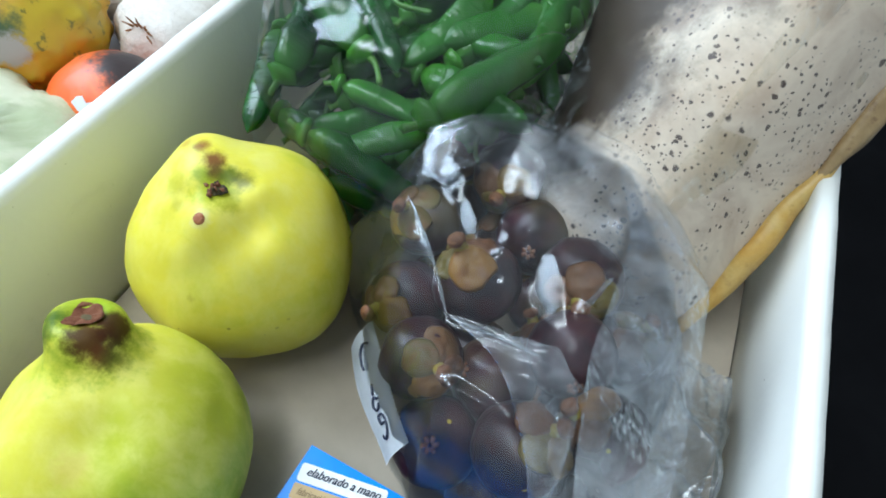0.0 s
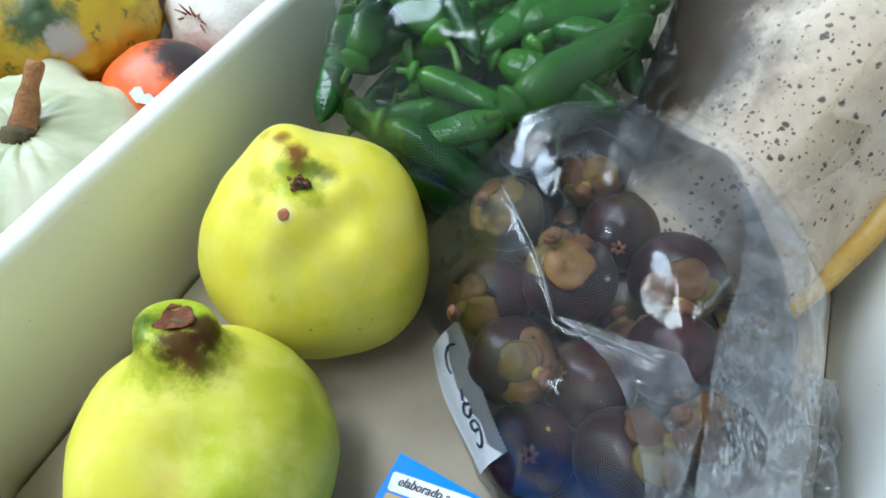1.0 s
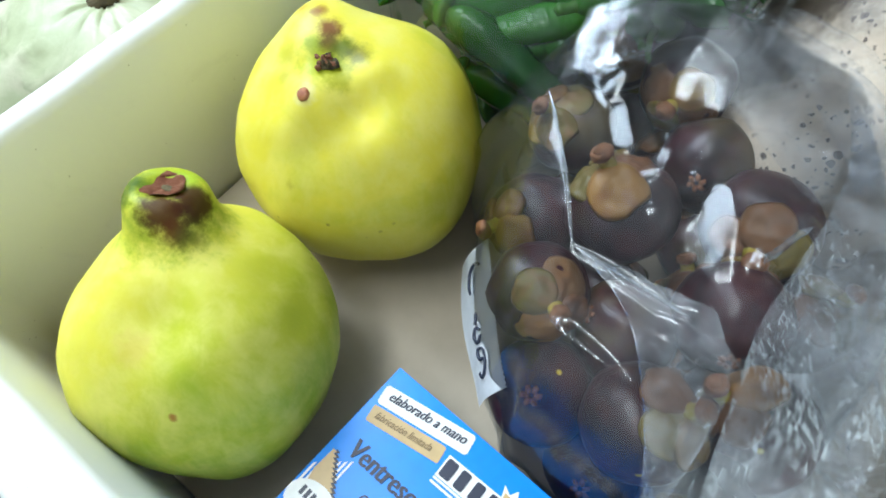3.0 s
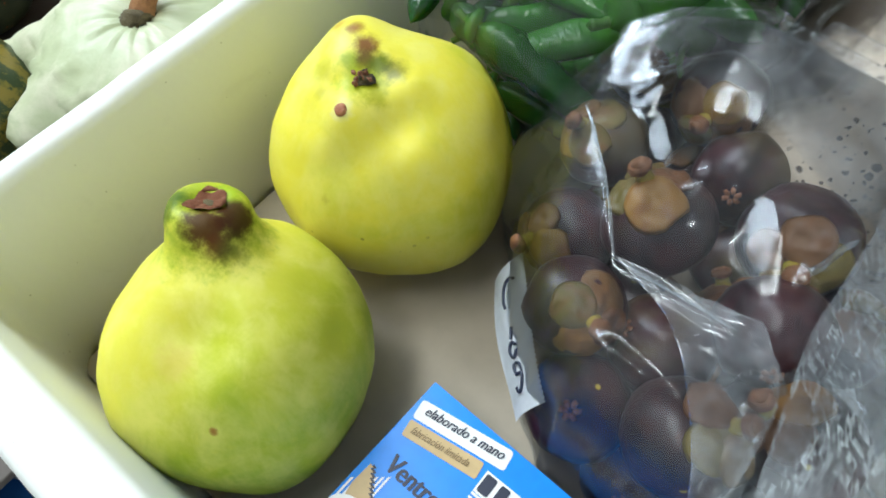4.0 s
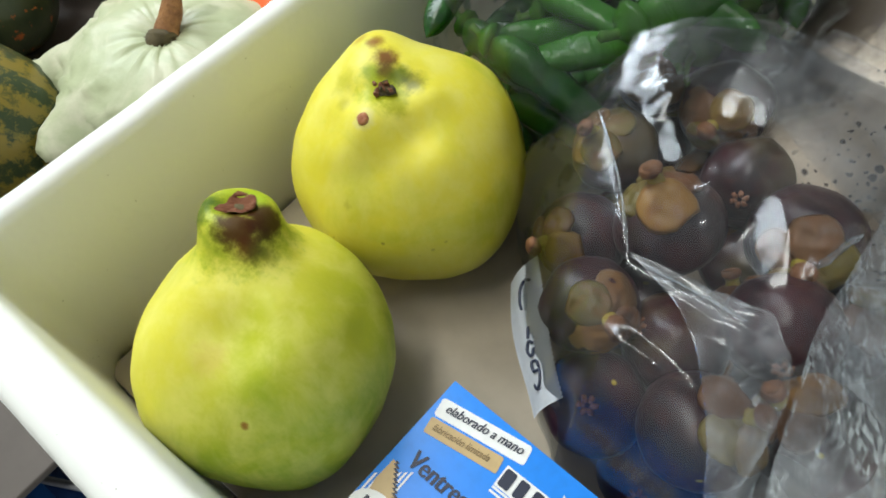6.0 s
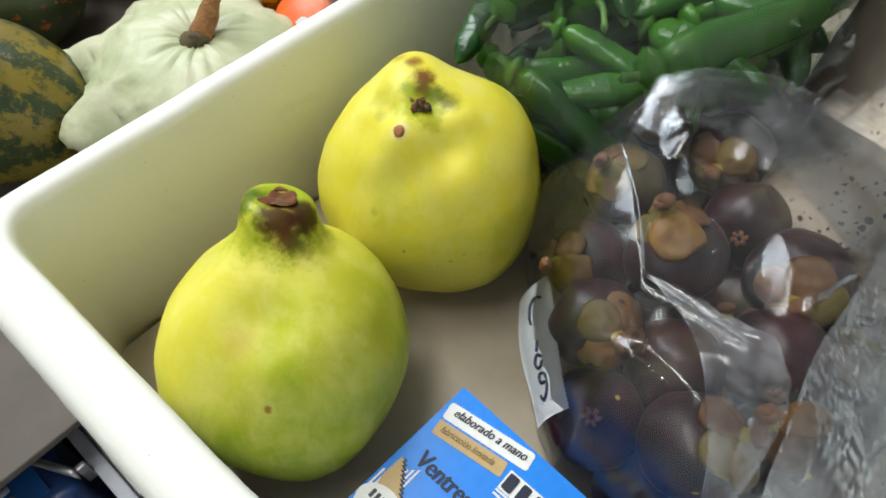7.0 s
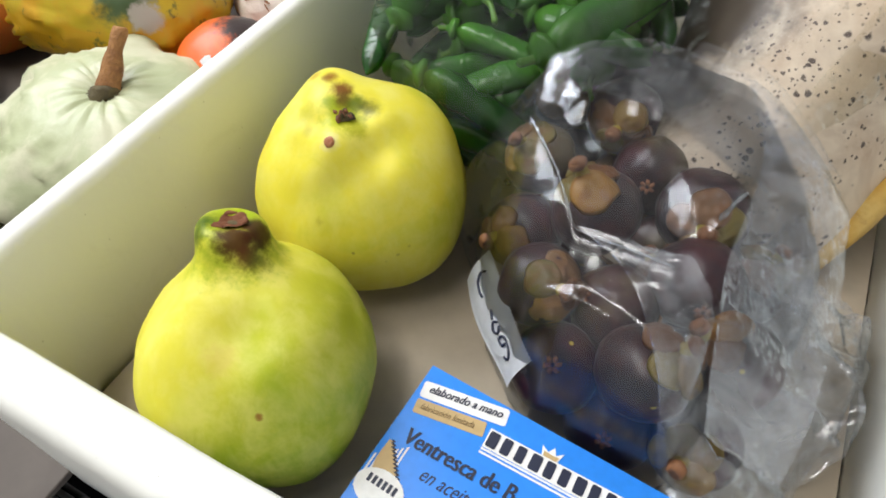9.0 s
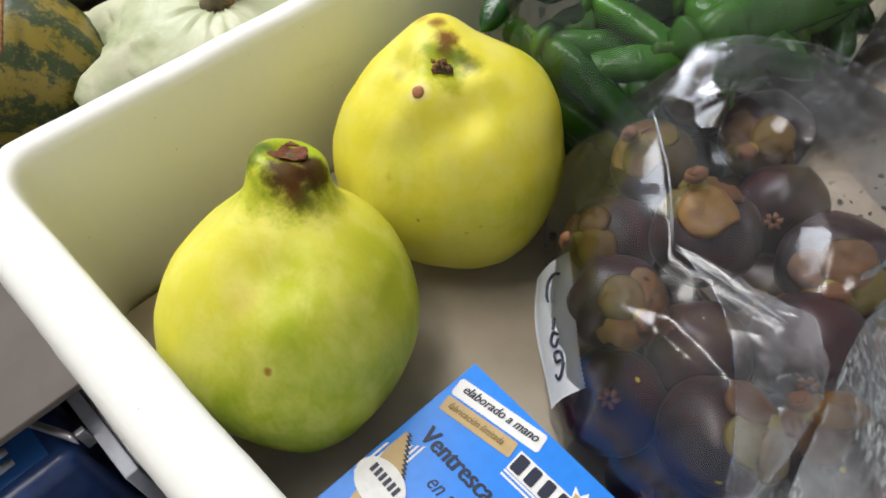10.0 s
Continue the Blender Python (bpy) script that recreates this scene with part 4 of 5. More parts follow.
def mangosteens():
    masters = [mangosteen_master(k) for k in range(5)]
    # place, the way the stalk points, size
    heap = [((0.1942, 0.1800, 0.0735), (-0.43, 0.03, 0.90), 1.02), ((0.1633, 0.1701, 0.0517), (-0.42, -0.80, 0.43), 0.95), ((0.1848, 0.1389, 0.0592), (0.56, -0.41, 0.72), 0.92),
            ((0.2048, 0.1134, 0.0393), (-0.02, 0.46, -0.89), 1.00), ((0.2401, 0.1184, 0.0568), (0.45, 0.25, 0.80), 1.00), ((0.2725, 0.1392, 0.0574), (-0.70, -0.10, 0.66), 0.98),
            ((0.2396, 0.2089, 0.0663), (0.11, -0.88, 0.45), 1.05), ((0.1834, 0.2593, 0.0678), (0.08, -0.95, 0.30), 0.98), ((0.1464, 0.2678, 0.0637), (0.15, -0.70, 0.70), 0.95),
            ((0.1530, 0.2150, 0.0600), (-0.33, -0.37, 0.65), 0.92), ((0.2097, 0.2330, 0.0572), (-0.04, 0.91, -0.42), 0.98), ((0.2476, 0.1690, 0.0634), (-0.31, 0.92, -0.25), 1.00),
            ((0.2186, 0.1487, 0.0495), (0.70, 0.39, -0.60), 0.98), ((0.2692, 0.1942, 0.0436), (0.37, 0.23, 0.90), 0.95), ((0.2363, 0.1075, 0.0225), (0.03, 0.75, -0.66), 0.98),
            ((0.2702, 0.1106, 0.0327), (-0.18, -0.78, 0.60), 0.95), ((0.2656, 0.1554, 0.0286), (0.63, -0.43, 0.64), 0.92), ((0.2398, 0.1276, 0.0225), (0.21, 0.32, -0.92), 0.98),
            ((0.1545, 0.2586, 0.0262), (-0.52, 0.60, 0.60), 1.00), ((0.1936, 0.2493, 0.0225), (-0.48, 0.38, 0.79), 1.00), ((0.1714, 0.2009, 0.0231), (-0.52, 0.60, 0.60), 1.00),
            ((0.2252, 0.2203, 0.0225), (-0.52, 0.60, 0.60), 1.00), ((0.2288, 0.2753, 0.0240), (-0.52, 0.60, 0.60), 1.00), ((0.1988, 0.1713, 0.0225), (0.76, 0.65, 0.01), 1.00),
            ((0.2378, 0.1819, 0.0225), (-0.52, 0.60, 0.60), 1.00)]
    rnd = random.Random(5)
    for k, (p, up, s) in enumerate(heap):
        copy_thing(masters[k % 5], aim(p, up, rnd.uniform(0, 6.28), s))
    for m in masters:
        for o in (*m.children_recursive, m):
            bpy.data.objects.remove(o)


mangosteens()


def fruit_bag():
    cx, cy = 0.205, 0.185
    bag = thing("plastic_bag", (cx, cy, 0), "clear crinkled plastic bag full of mangosteens with a paper sticker", "bag")

    def top(x, y):
        return max(0.030, 0.111 - 0.24 * max(0.0, 0.17 - y) - 0.6 * max(0.0, 0.115 - y) - 0.35 * max(0.0, x - 0.25) - 0.35 * max(0.0, 0.165 - x))
    # radii round the outline, from +x anticlockwise, 30 degrees apart
    radii = [0.094, 0.082, 0.098, 0.100, 0.108, 0.092, 0.086, 0.068, 0.076, 0.098, 0.118, 0.104]
    folds = [(-0.0497, -0.0027, -0.0273, -0.0274, 0.006, 0.020), (-0.0273, -0.0274, -0.0099, -0.0491, 0.006, 0.018), (-0.0099, -0.0491, 0.0306, -0.0498, 0.006, 0.016),
             (0.0306, -0.0498, 0.0600, -0.0560, 0.007, 0.022), (-0.0497, -0.0027, -0.0540, 0.0350, 0.006, 0.022), (-0.0540, 0.0350, -0.0160, 0.0560, 0.017, 0.030),
             (-0.0160, 0.0560, 0.0300, 0.0480, 0.017, 0.034), (0.0300, 0.0480, 0.0730, 0.0180, 0.014, 0.030), (-0.0300, 0.0160, -0.0160, 0.0560, 0.009, 0.014),
             (-0.0300, 0.0160, -0.0540, 0.0350, 0.008, 0.014), (0.0208, -0.0049, 0.0350, -0.0312, 0.005, 0.014), (0.0455, -0.0057, 0.0390, -0.0256, 0.007, 0.012),
             (0.0350, -0.0312, 0.0306, -0.0498, 0.004, 0.014), (0.0412, -0.0544, 0.0747, -0.0600, 0.006, 0.016), (-0.0087, -0.0763, 0.0206, -0.0820, 0.007, 0.014),
             (0.0730, 0.0180, 0.0860, -0.0300, 0.010, 0.024), (0.0206, -0.0820, 0.0521, -0.0836, 0.008, 0.014)]
    part("film", film_hull((cx, cy), radii, top, folds, 0.0015, 11), BAG_FRUIT, bag)

    # whitish tubes along some folds, painting the film's bright glints
    broad = [([(-0.0497, -0.0027, 0.1148), (-0.0273, -0.0274, 0.1148), (-0.0099, -0.0491, 0.1080)], 0.0007), ([(-0.0099, -0.0491, 0.1080), (0.0116, -0.0492, 0.1080), (0.0306, -0.0498, 0.1080)], 0.0011),
             ([(0.0455, -0.0057, 0.1150), (0.0415, -0.0163, 0.1150), (0.0390, -0.0256, 0.1140)], 0.0013)]
    for k, (pts, w) in enumerate(broad):
        part("broad_crease", tube(pts, (0.00008, w, w * 0.6, w, 0.00008), 7, 24, 0.9, k * 1.7, 0.16), CREASE, bag, "whitish strip painting a bright glint along a crease")

    # milky sheets painting pale reflections over the back, down one side, across the front
    def ease(line, t):
        return spline([(x, y, 0) for x, y in line], t)

    def layer(inner, outer, lift, seed, mat):
        def g(u, v):
            p = ease(inner, u).lerp(ease(outer, u), v)
            p += 0.0016 * noise.noise_vector(Vector((u * 7, v * 5, seed))) * math.sin(math.pi * v)
            best = 0.0
            for x0, y0, x1, y1, up, width in folds:
                dx, dy = x1 - x0, y1 - y0
                t = min(1.0, max(0.0, ((p.x - x0) * dx + (p.y - y0) * dy) / (dx * dx + dy * dy)))
                best = max(best, up * max(0.0, 1 - math.hypot(p.x - x0 - t * dx, p.y - y0 - t * dy) / width))
            run = min(1.0, p.length / 0.098)
            z = top(cx + p.x, cy + p.y) * (1 - 0.55 * max(0.0, run - 0.55) ** 1.5) + best * 0.9
            pleat = (0.0004 if mat is BAG_TENT else 0.0016) * abs(math.sin(u * 15 + seed + 2.0 * noise.noise(Vector((u * 4, v * 2, seed))))) * (0.3 + v)
            return Vector((p.x, p.y, max(0.004, z + lift + pleat)))
        bm = sheet(70, 26, g, False, False)
        bmesh.ops.solidify(bm, geom=bm.faces[:], thickness=0.0002)
        part("film_layer", bm, mat, bag, "milky sheet painting pale sheen on the bag")
    layer([(-0.048, 0.002), (-0.030, 0.018), (-0.004, 0.026), (0.026, 0.012), (0.050, -0.004)], [(-0.056, 0.034), (-0.016, 0.060), (0.010, 0.062), (0.040, 0.046), (0.076, 0.016)], 0.0030, 1.0, BAG_TENT)
    layer([(0.030, 0.046), (0.046, 0.014), (0.047, -0.020), (0.048, -0.050), (0.062, -0.088)], [(0.066, 0.052), (0.088, 0.024), (0.092, -0.020), (0.096, -0.052), (0.094, -0.090)], 0.0036, 4.0, BAG_SHEEN)
    layer([(-0.010, -0.050), (0.014, -0.058), (0.030, -0.072), (0.046, -0.092)], [(0.034, -0.046), (0.048, -0.058), (0.052, -0.074), (0.052, -0.092)], 0.0030, 7.0, BAG_SHEEN)

    layer([(0.002, 0.040), (0.024, 0.030), (0.050, 0.006)], [(0.008, 0.058), (0.040, 0.050), (0.078, 0.020)], 0.0100, 9.0, BAG_TENT)

    # loose gathered mouth that trails to the side
    def mouth(layer):
        def g(u, v):
            a = -1.06 + 1.22 * u
            r = 0.062 + (0.078 + 0.012 * math.sin(u * 9 + layer)) * v
            run = u * 7 + layer * 1.7 + 1.6 * noise.noise(Vector((u * 3, v * 2, 3 + layer)))
            fold = (1.0 - 2.0 * abs(math.sin(run))) * (0.003 + 0.008 * v) - 0.004 * abs(noise.noise(Vector((u * 16, v * 6, layer * 3)))) * (0.5 + v)
            z = 0.066 + 0.010 * layer - 0.046 * v + fold + 0.012 * abs(noise.noise(Vector((u * 7, v * 5, layer * 4)))) * (0.4 + v)
            x, y = r * math.cos(a), r * math.sin(a) + 0.004
            return Vector((min(x + 0.005 * noise.noise(Vector((u * 9, v * 5, 8))), BX1 - 0.010 - cx - 0.06 * max(z, 0)), y + fold * 0.6, max(z, 0.003)))
        return g
    for k in range(2):
        bm = sheet(84, 36, mouth(k), False, False)
        bmesh.ops.solidify(bm, geom=bm.faces[:], thickness=0.0002)
        part("mouth_flap", bm, BAG_TAIL, bag)

    # sticker with handwritten strokes, leaning on the bag's side
    p0, p2 = Vector((0.1505, 0.1475, 0.0470)), Vector((0.1945, 0.0985, 0.0500))
    along, down = (p2 - p0), Vector((-0.35, -0.30, -0.85)).normalized()
    ex = along.normalized()
    ny = (down - ex * down.dot(ex)).normalized()
    nz = ex.cross(ny)
    if nz.z < 0:
        nz = -nz
    org = p0 + nz * 0.0042 + Vector((0.004, 0.001, 0.0)) - Vector((cx, cy, 0))

    def lab(u, v):
        wide = 0.0235 + 0.003 * math.sin(u * 5)
        saw = 0.0005 * (1 if int(u * 64) % 2 else -1) if v < 0.05 else 0.0
        bow = 0.0018 * math.sin(math.pi * u) + 0.002 * math.sin(math.pi * v)
        return org + ex * (u * along.length * 0.97) + ny * ((v - 0.35) * wide + saw) + nz * bow
    bm = sheet(64, 8, lab, False, False)
    bmesh.ops.solidify(bm, geom=bm.faces[:], thickness=0.0002)
    tag = part("sticker", bm, PAPER, bag, "white paper sticker with handwriting")

    def stroke(pts):
        part("pen_stroke", tube([lab(u, v) + nz * 0.0005 for u, v in pts], (0.0006, 0.0007, 0.0006), 6, 18, 0.2), DARK_INK, tag)
    stroke([(0.16, 0.22), (0.13, 0.36), (0.17, 0.50), (0.26, 0.54), (0.33, 0.50)])
    stroke([(0.47, 0.40), (0.55, 0.46)])
    stroke([(0.60, 0.36), (0.57, 0.46), (0.62, 0.55), (0.67, 0.46), (0.62, 0.36)])
    stroke([(0.78, 0.34), (0.72, 0.36), (0.71, 0.50), (0.77, 0.50), (0.78, 0.34), (0.86, 0.42), (0.88, 0.54), (0.83, 0.60)])
    return bag


fruit_bag()


def pepper_master(k):
    rnd = random.Random(40 + k)
    p = thing("green_pepper", (0, 0, -5), "glossy green padron pepper inside a clear plastic bag", "pepper", "green peppers in the clear bag")
    ln, r, bend = rnd.uniform(0.074, 0.092), rnd.uniform(0.0088, 0.0108), rnd.uniform(-0.014, 0.014)
    spine = [(0, 0, 0), (bend * 0.3, 0, ln * 0.3), (bend, 0.002, ln * 0.65), (bend * 1.6, 0.0, ln)]

    def f(u, v):
        q = tube_point(spine, (0.0, r * 0.8, r * 1.05, r * 1.02, r * 0.95, r * 0.86, r * 0.66, 0.0), u, v)
        return q

    def tube_point(pts, radii, u, v):
        c, d = spline(pts, v), spline(pts, min(v + 0.01, 1)) - spline(pts, max(v - 0.01, 0))
        d.normalize()
        side = d.cross(Vector((0, 1, 0.02))).normalized()
        up = side.cross(d)
        a = 2 * math.pi * u
        rr = spline([(x, 0, 0) for x in radii], v).x
        rr *= 1 + 0.10 * math.cos(3 * a + k + 2 * v) + 0.12 * noise.noise(Vector((math.cos(a) * 1.2, math.sin(a) * 1.2, v * 7 + k * 3)))
        return c + (side * math.cos(a) + up * math.sin(a)) * max(rr, 0)
    part("pod", sheet(22, 30, f), PEPPER, p)
    part("calyx", tube([(0, 0, 0.004), (0, 0, -0.0005), (0, 0, -0.003), (0.0006, 0, -0.005)], (r * 0.95, r * 0.82, r * 0.42, 0.002), 12, 8, 0.2, k), PEPPER, p)
    e = rnd.uniform(-0.02, 0.02)
    if k in (1, 2, 4):
        part("stalk", tube([(0, 0, -0.003), (e * 0.1, 0, -0.007), (e * 0.2, 0.001, -0.011)], (0.0023, 0.0018, 0.0022), 8, 8, 0.15, k), PEPPER_STALK, p, "short pale green stalk")
        return p
    if k == 0:
        part("stalk", tube([(0, 0, -0.003), (-0.003, 0.001, -0.011), (-0.012, 0.003, -0.013), (-0.027, 0.006, -0.001)], (0.0023, 0.0015, 0.0014, 0.0019), 8, 16, 0.15, k), PEPPER_STALK, p, "long curved pale green stalk")
        return p
    part("stalk", tube([(0, 0, -0.003), (e * 0.15, 0, -0.010), (e * 0.6, 0.003, -0.017), (e * 1.2, 0.006, -0.023)], (0.0023, 0.0017, 0.0016, 0.0021), 8, 12, 0.15, k), PEPPER_STALK, p, "curved pale green stalk")
    return p


def pepper_place(a, b, size=1.0, spin=0.0):
    return aim(a, Vector(b) - Vector(a), spin, size)


def peppers():
    masters = [pepper_master(k) for k in range(5)]
    rnd = random.Random(9)
    # calyx end, tip end, size, shape
    seen = [((0.1383, 0.2394, 0.106), (0.1756, 0.3491, 0.125), 1.22, 1), ((0.0893, 0.2671, 0.112), (0.0353, 0.2946, 0.122), 1.0, 3), ((0.0570, 0.3148, 0.122), (0.1148, 0.2702, 0.112), 0.92, 2),
            ((0.0765, 0.2215, 0.086), (0.1248, 0.2274, 0.078), 0.95, 4), ((0.0525, 0.2405, 0.100), (0.0534, 0.2779, 0.112), 0.95, 3), ((0.1373, 0.2499, 0.088), (0.1042, 0.2221, 0.088), 0.80, 4),
            ((0.0300, 0.2800, 0.100), (0.0556, 0.2150, 0.075), 0.95, 1), ((0.1572, 0.3955, 0.120), (0.1851, 0.3171, 0.112), 1.0, 2), ((0.1330, 0.3436, 0.120), (0.1257, 0.3023, 0.115), 0.9, 4),
            ((0.0859, 0.2200, 0.055), (0.1158, 0.2240, 0.052), 0.9, 2), ((0.1664, 0.2902, 0.100), (0.1886, 0.3561, 0.118), 1.0, 1), ((0.0790, 0.2558, 0.094), (0.1118, 0.2602, 0.092), 0.8, 2),
            ((0.1309, 0.2933, 0.102), (0.1479, 0.3368, 0.110), 0.9, 4), ((0.0900, 0.3200, 0.124), (0.1240, 0.3720, 0.130), 1.0, 0), ((0.0500, 0.3450, 0.066), (0.0480, 0.2800, 0.072), 0.95, 1),
            ((0.1600, 0.2900, 0.070), (0.1200, 0.2620, 0.066), 0.95, 2), ((0.0300, 0.2620, 0.050), (0.0800, 0.2500, 0.055), 0.95, 1)]
    for i, (a, b, s, kind) in enumerate(seen):
        copy_thing(masters[kind], pepper_place(a, b, s, rnd.uniform(0, 6.28)))
    made = 0
    while made < 108:
        x, y = rnd.uniform(0.045, 0.186), rnd.uniform(0.245, 0.44)
        z = 0.016 + (0.070 + 0.30 * (y - 0.245)) * (made % 9) / 8
        a = rnd.uniform(0, 6.28)
        dx, dy = math.cos(a) * 0.03, math.sin(a) * 0.03
        if not (0.032 < x + 2.4 * dx < 0.192 and 0.222 < y + 2.4 * dy < 0.46 and 0.040 < x - dx < 0.188 and 0.225 < y - dy):
            continue
        copy_thing(masters[made % 5], pepper_place((x, y, z), (x + dx, y + dy, z + rnd.uniform(-0.006, 0.006)), rnd.uniform(0.85, 1.0), rnd.uniform(0, 6.28)))
        made += 1
    for m in masters:
        for o in (*m.children_recursive, m):
            bpy.data.objects.remove(o)


peppers()


def pepper_bag():
    cx, cy = 0.102, 0.318
    bag = thing("plastic_bag", (cx, cy, 0), "clear plastic bag bulging with green peppers", "bag")
    radii = [0.100, 0.106, 0.132, 0.145, 0.135, 0.106, 0.096, 0.100, 0.120, 0.134, 0.116, 0.100]

    def top(x, y):
        return 0.148 - 0.55 * max(0.0, 0.250 - y) + 0.28 * max(0.0, y - 0.25)
    folds = [(-0.050, -0.060, -0.050, -0.010, 0.006, 0.020), (-0.050, -0.010, -0.030, 0.060, 0.006, 0.024), (0.070, -0.050, 0.090, 0.030, 0.006, 0.020), (-0.020, -0.085, 0.030, -0.080, 0.005, 0.016),
             (0.010, -0.020, 0.050, 0.050, 0.004, 0.022), (-0.070, -0.040, -0.050, -0.060, 0.006, 0.014)]
    part("film", film_hull((cx, cy), radii, top, folds, 0.0015, 23), BAG_PEP, bag)

    # stiff open edge that stands out over the meat
    def flap(u, v):
        y = -0.075 + 0.16 * u
        return Vector((0.088 + 0.022 * v * (0.55 + 0.45 * math.sin(2.6 * u)) + 0.003 * math.sin(u * 17), y, 0.104 + 0.010 * u - 0.004 * v + 0.003 * noise.noise(Vector((u * 6, v * 3, 1)))))
    bm = sheet(36, 8, flap, False, False)
    bmesh.ops.solidify(bm, geom=bm.faces[:], thickness=0.0003)
    part("edge_flap", bm, BAG_PEP, bag)
    return bag


pepper_bag()


# ---- cured meat slab ----
def meat_slab():
    org = Vector((0.303, 0.240, 0.010))
    u = Vector((0.285, 0.63, 0.713)).normalized()
    v = Vector((-0.93, 0.36, 0.05))
    v = (v - u * v.dot(u)).normalized()
    n = u.cross(v)
    if n.z < 0:
        n = -n
    slab = thing("meat_slab", org, "pale cured meat slab flecked with black pepper, in clear film", "meat")
    ln = 0.34
    prof = [(0.004, 0.001), (0.0, 0.006), (0.004, 0.016), (0.018, 0.036), (0.034, 0.055), (0.052, 0.0645), (0.072, 0.0655), (0.094, 0.058), (0.116, 0.041), (0.134, 0.020), (0.132, 0.004), (0.07, 0.0005)]

    def f(grow):
        def g(a, b):
            q = spline([(x, y, 0) for x, y in prof + prof[:1]], a)
            s = b * ln
            end = min(1.0, max(0.0, s) / 0.03)
            k = math.sqrt(max(0.0, 1 - (1 - end) ** 2))
            x, y = q.x, q.y
            if s < 0.03:
                x, y = 0.056 + (x - 0.056) * (0.55 + 0.45 * k), 0.025 + (y - 0.025) * (0.35 + 0.65 * k)
            if x > 0.09:
                x += 0.5 * (x - 0.09) * min(1.0, max(0.0, s - 0.07) / 0.08)
            p = u * s + v * x + n * y
            d = 0.004 * noise.noise(p * 18) + 0.0012 * noise.noise(p * 70)
            out = (v * (x - 0.056) + n * (y - 0.03)).normalized()
            return p + out * (d + grow)
        return g

    def solid(grow, nu, nv, wrinkle=0.0):
        base = f(grow)

        def g(a, b):
            p = base(a, b)
            if wrinkle:
                p += (n * 0.6 - v * 0.4) * wrinkle * abs(noise.noise(p * 42 + Vector((0, 4, 0))))
            return p
        bm = sheet(nu, nv, g, True, False)
        bm.verts.ensure_lookup_table()
        bm.faces.new(bm.verts[:nu][::-1])
        bm.faces.new(bm.verts[-nu:])
        return bm
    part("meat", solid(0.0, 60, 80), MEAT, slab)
    part("clear_film", solid(0.0022, 60, 80, 0.004), WRAP, slab, "clear plastic film")
    edge = lambda s: u * s + v * (0.003 - 0.004 * math.sin(s * 9)) + n * (0.006 + 0.003 * math.sin(s * 20))
    part("rind", tube([edge(s) for s in (-0.010, 0.015, 0.04, 0.065, 0.09, 0.115, 0.14)], (0.0012, 0.0052, 0.0072, 0.0074, 0.0066, 0.0050, 0.0015), 14, 60, 0.45, 2.0), RIND, slab, "yellow rind edge")
    part("browned_edge", tube([edge(s) + n * 0.002 for s in (0.11, 0.14, 0.18, 0.23, 0.28, 0.33)], (0.002, 0.0062, 0.0080, 0.0085, 0.008, 0.007), 14, 60, 0.55, 5.0), BROWNED, slab, "dull brown edge of the slab")

    def loose(a, b):
        s = 0.012 + 0.30 * a
        x = 0.010 + 0.040 * b
        y = 0.0145 + 0.052 * b ** 0.9 + 0.004 * math.sin(b * 7 + a * 15) + 0.004 * noise.noise(Vector((a * 12, b * 4, 2)))
        return u * s + v * x + n * (y + 0.004)
    bm = sheet(60, 14, loose, False, False)
    bmesh.ops.solidify(bm, geom=bm.faces[:], thickness=0.0002)
    part("film_fold", bm, WRAP_FOLD, slab, "loose fold of clear film")
    return slab


meat_slab()


# ---- gourds on the counter ----
def gourd_body(rx, ry, rz, lobes=0, depth=0.0, warts=0.0, seed=0.0, dimple=0.0, star=0.0, neck=0.0):
    def f(u, v):
        a, b = 2 * math.pi * u, math.pi * v
        d = Vector((math.sin(b) * math.cos(a), math.sin(b) * math.sin(a), -math.cos(b)))
        r = 1.0 + depth * math.cos(lobes * a) * math.sin(b) ** 2
        if star:
            r += star * gauss(math.cos(b), 0.42) * (0.5 + 0.5 * math.cos(lobes * a + 0.9 * noise.noise(d * 1.5))) ** 1.8 * (1 + 0.5 * noise.noise(d * 2.5 + Vector((seed, 1, 1))))
        r += 0.035 * noise.noise(d * 1.8 + Vector((seed, 0, 0)))
        w = noise.noise(d * 9 + Vector((seed, 5, 0)))
        r += warts * max(0.0, w - 0.22) * 2
        p = Vector((d.x * rx * r, d.y * ry * r, d.z * rz * (1 + 0.3 * (r - 1))))
        if star and d.z > 0:
            # smooth dome, with fine radial pleats only near the stalk
            rr = math.hypot(d.x, d.y)
            p.z += 0.06 * rz * gauss(rr - 0.28, 0.20) * noise.noise(Vector((math.cos(a) * 7, math.sin(a) * 7, 4))) + 0.03 * rz * gauss(rr - 0.25, 0.15) * abs(math.sin(11 * a + 2 * noise.noise(d * 3)))
        p.z -= dimple * rz * (gauss(math.hypot(d.x, d.y), 0.22) if d.z > 0 else 0)
        return p
    return sheet(84, 48, f)


def gourd(name, place, label, mat, rx, ry, rz, turn=(0, 0, 0), **k):
    g = thing(name, place, label, "gourd", "ornamental gourds on the counter")
    g.rotation_euler = [radians(a) for a in turn]
    part("rind", gourd_body(rx, ry, rz, **k), mat, g)
    return g


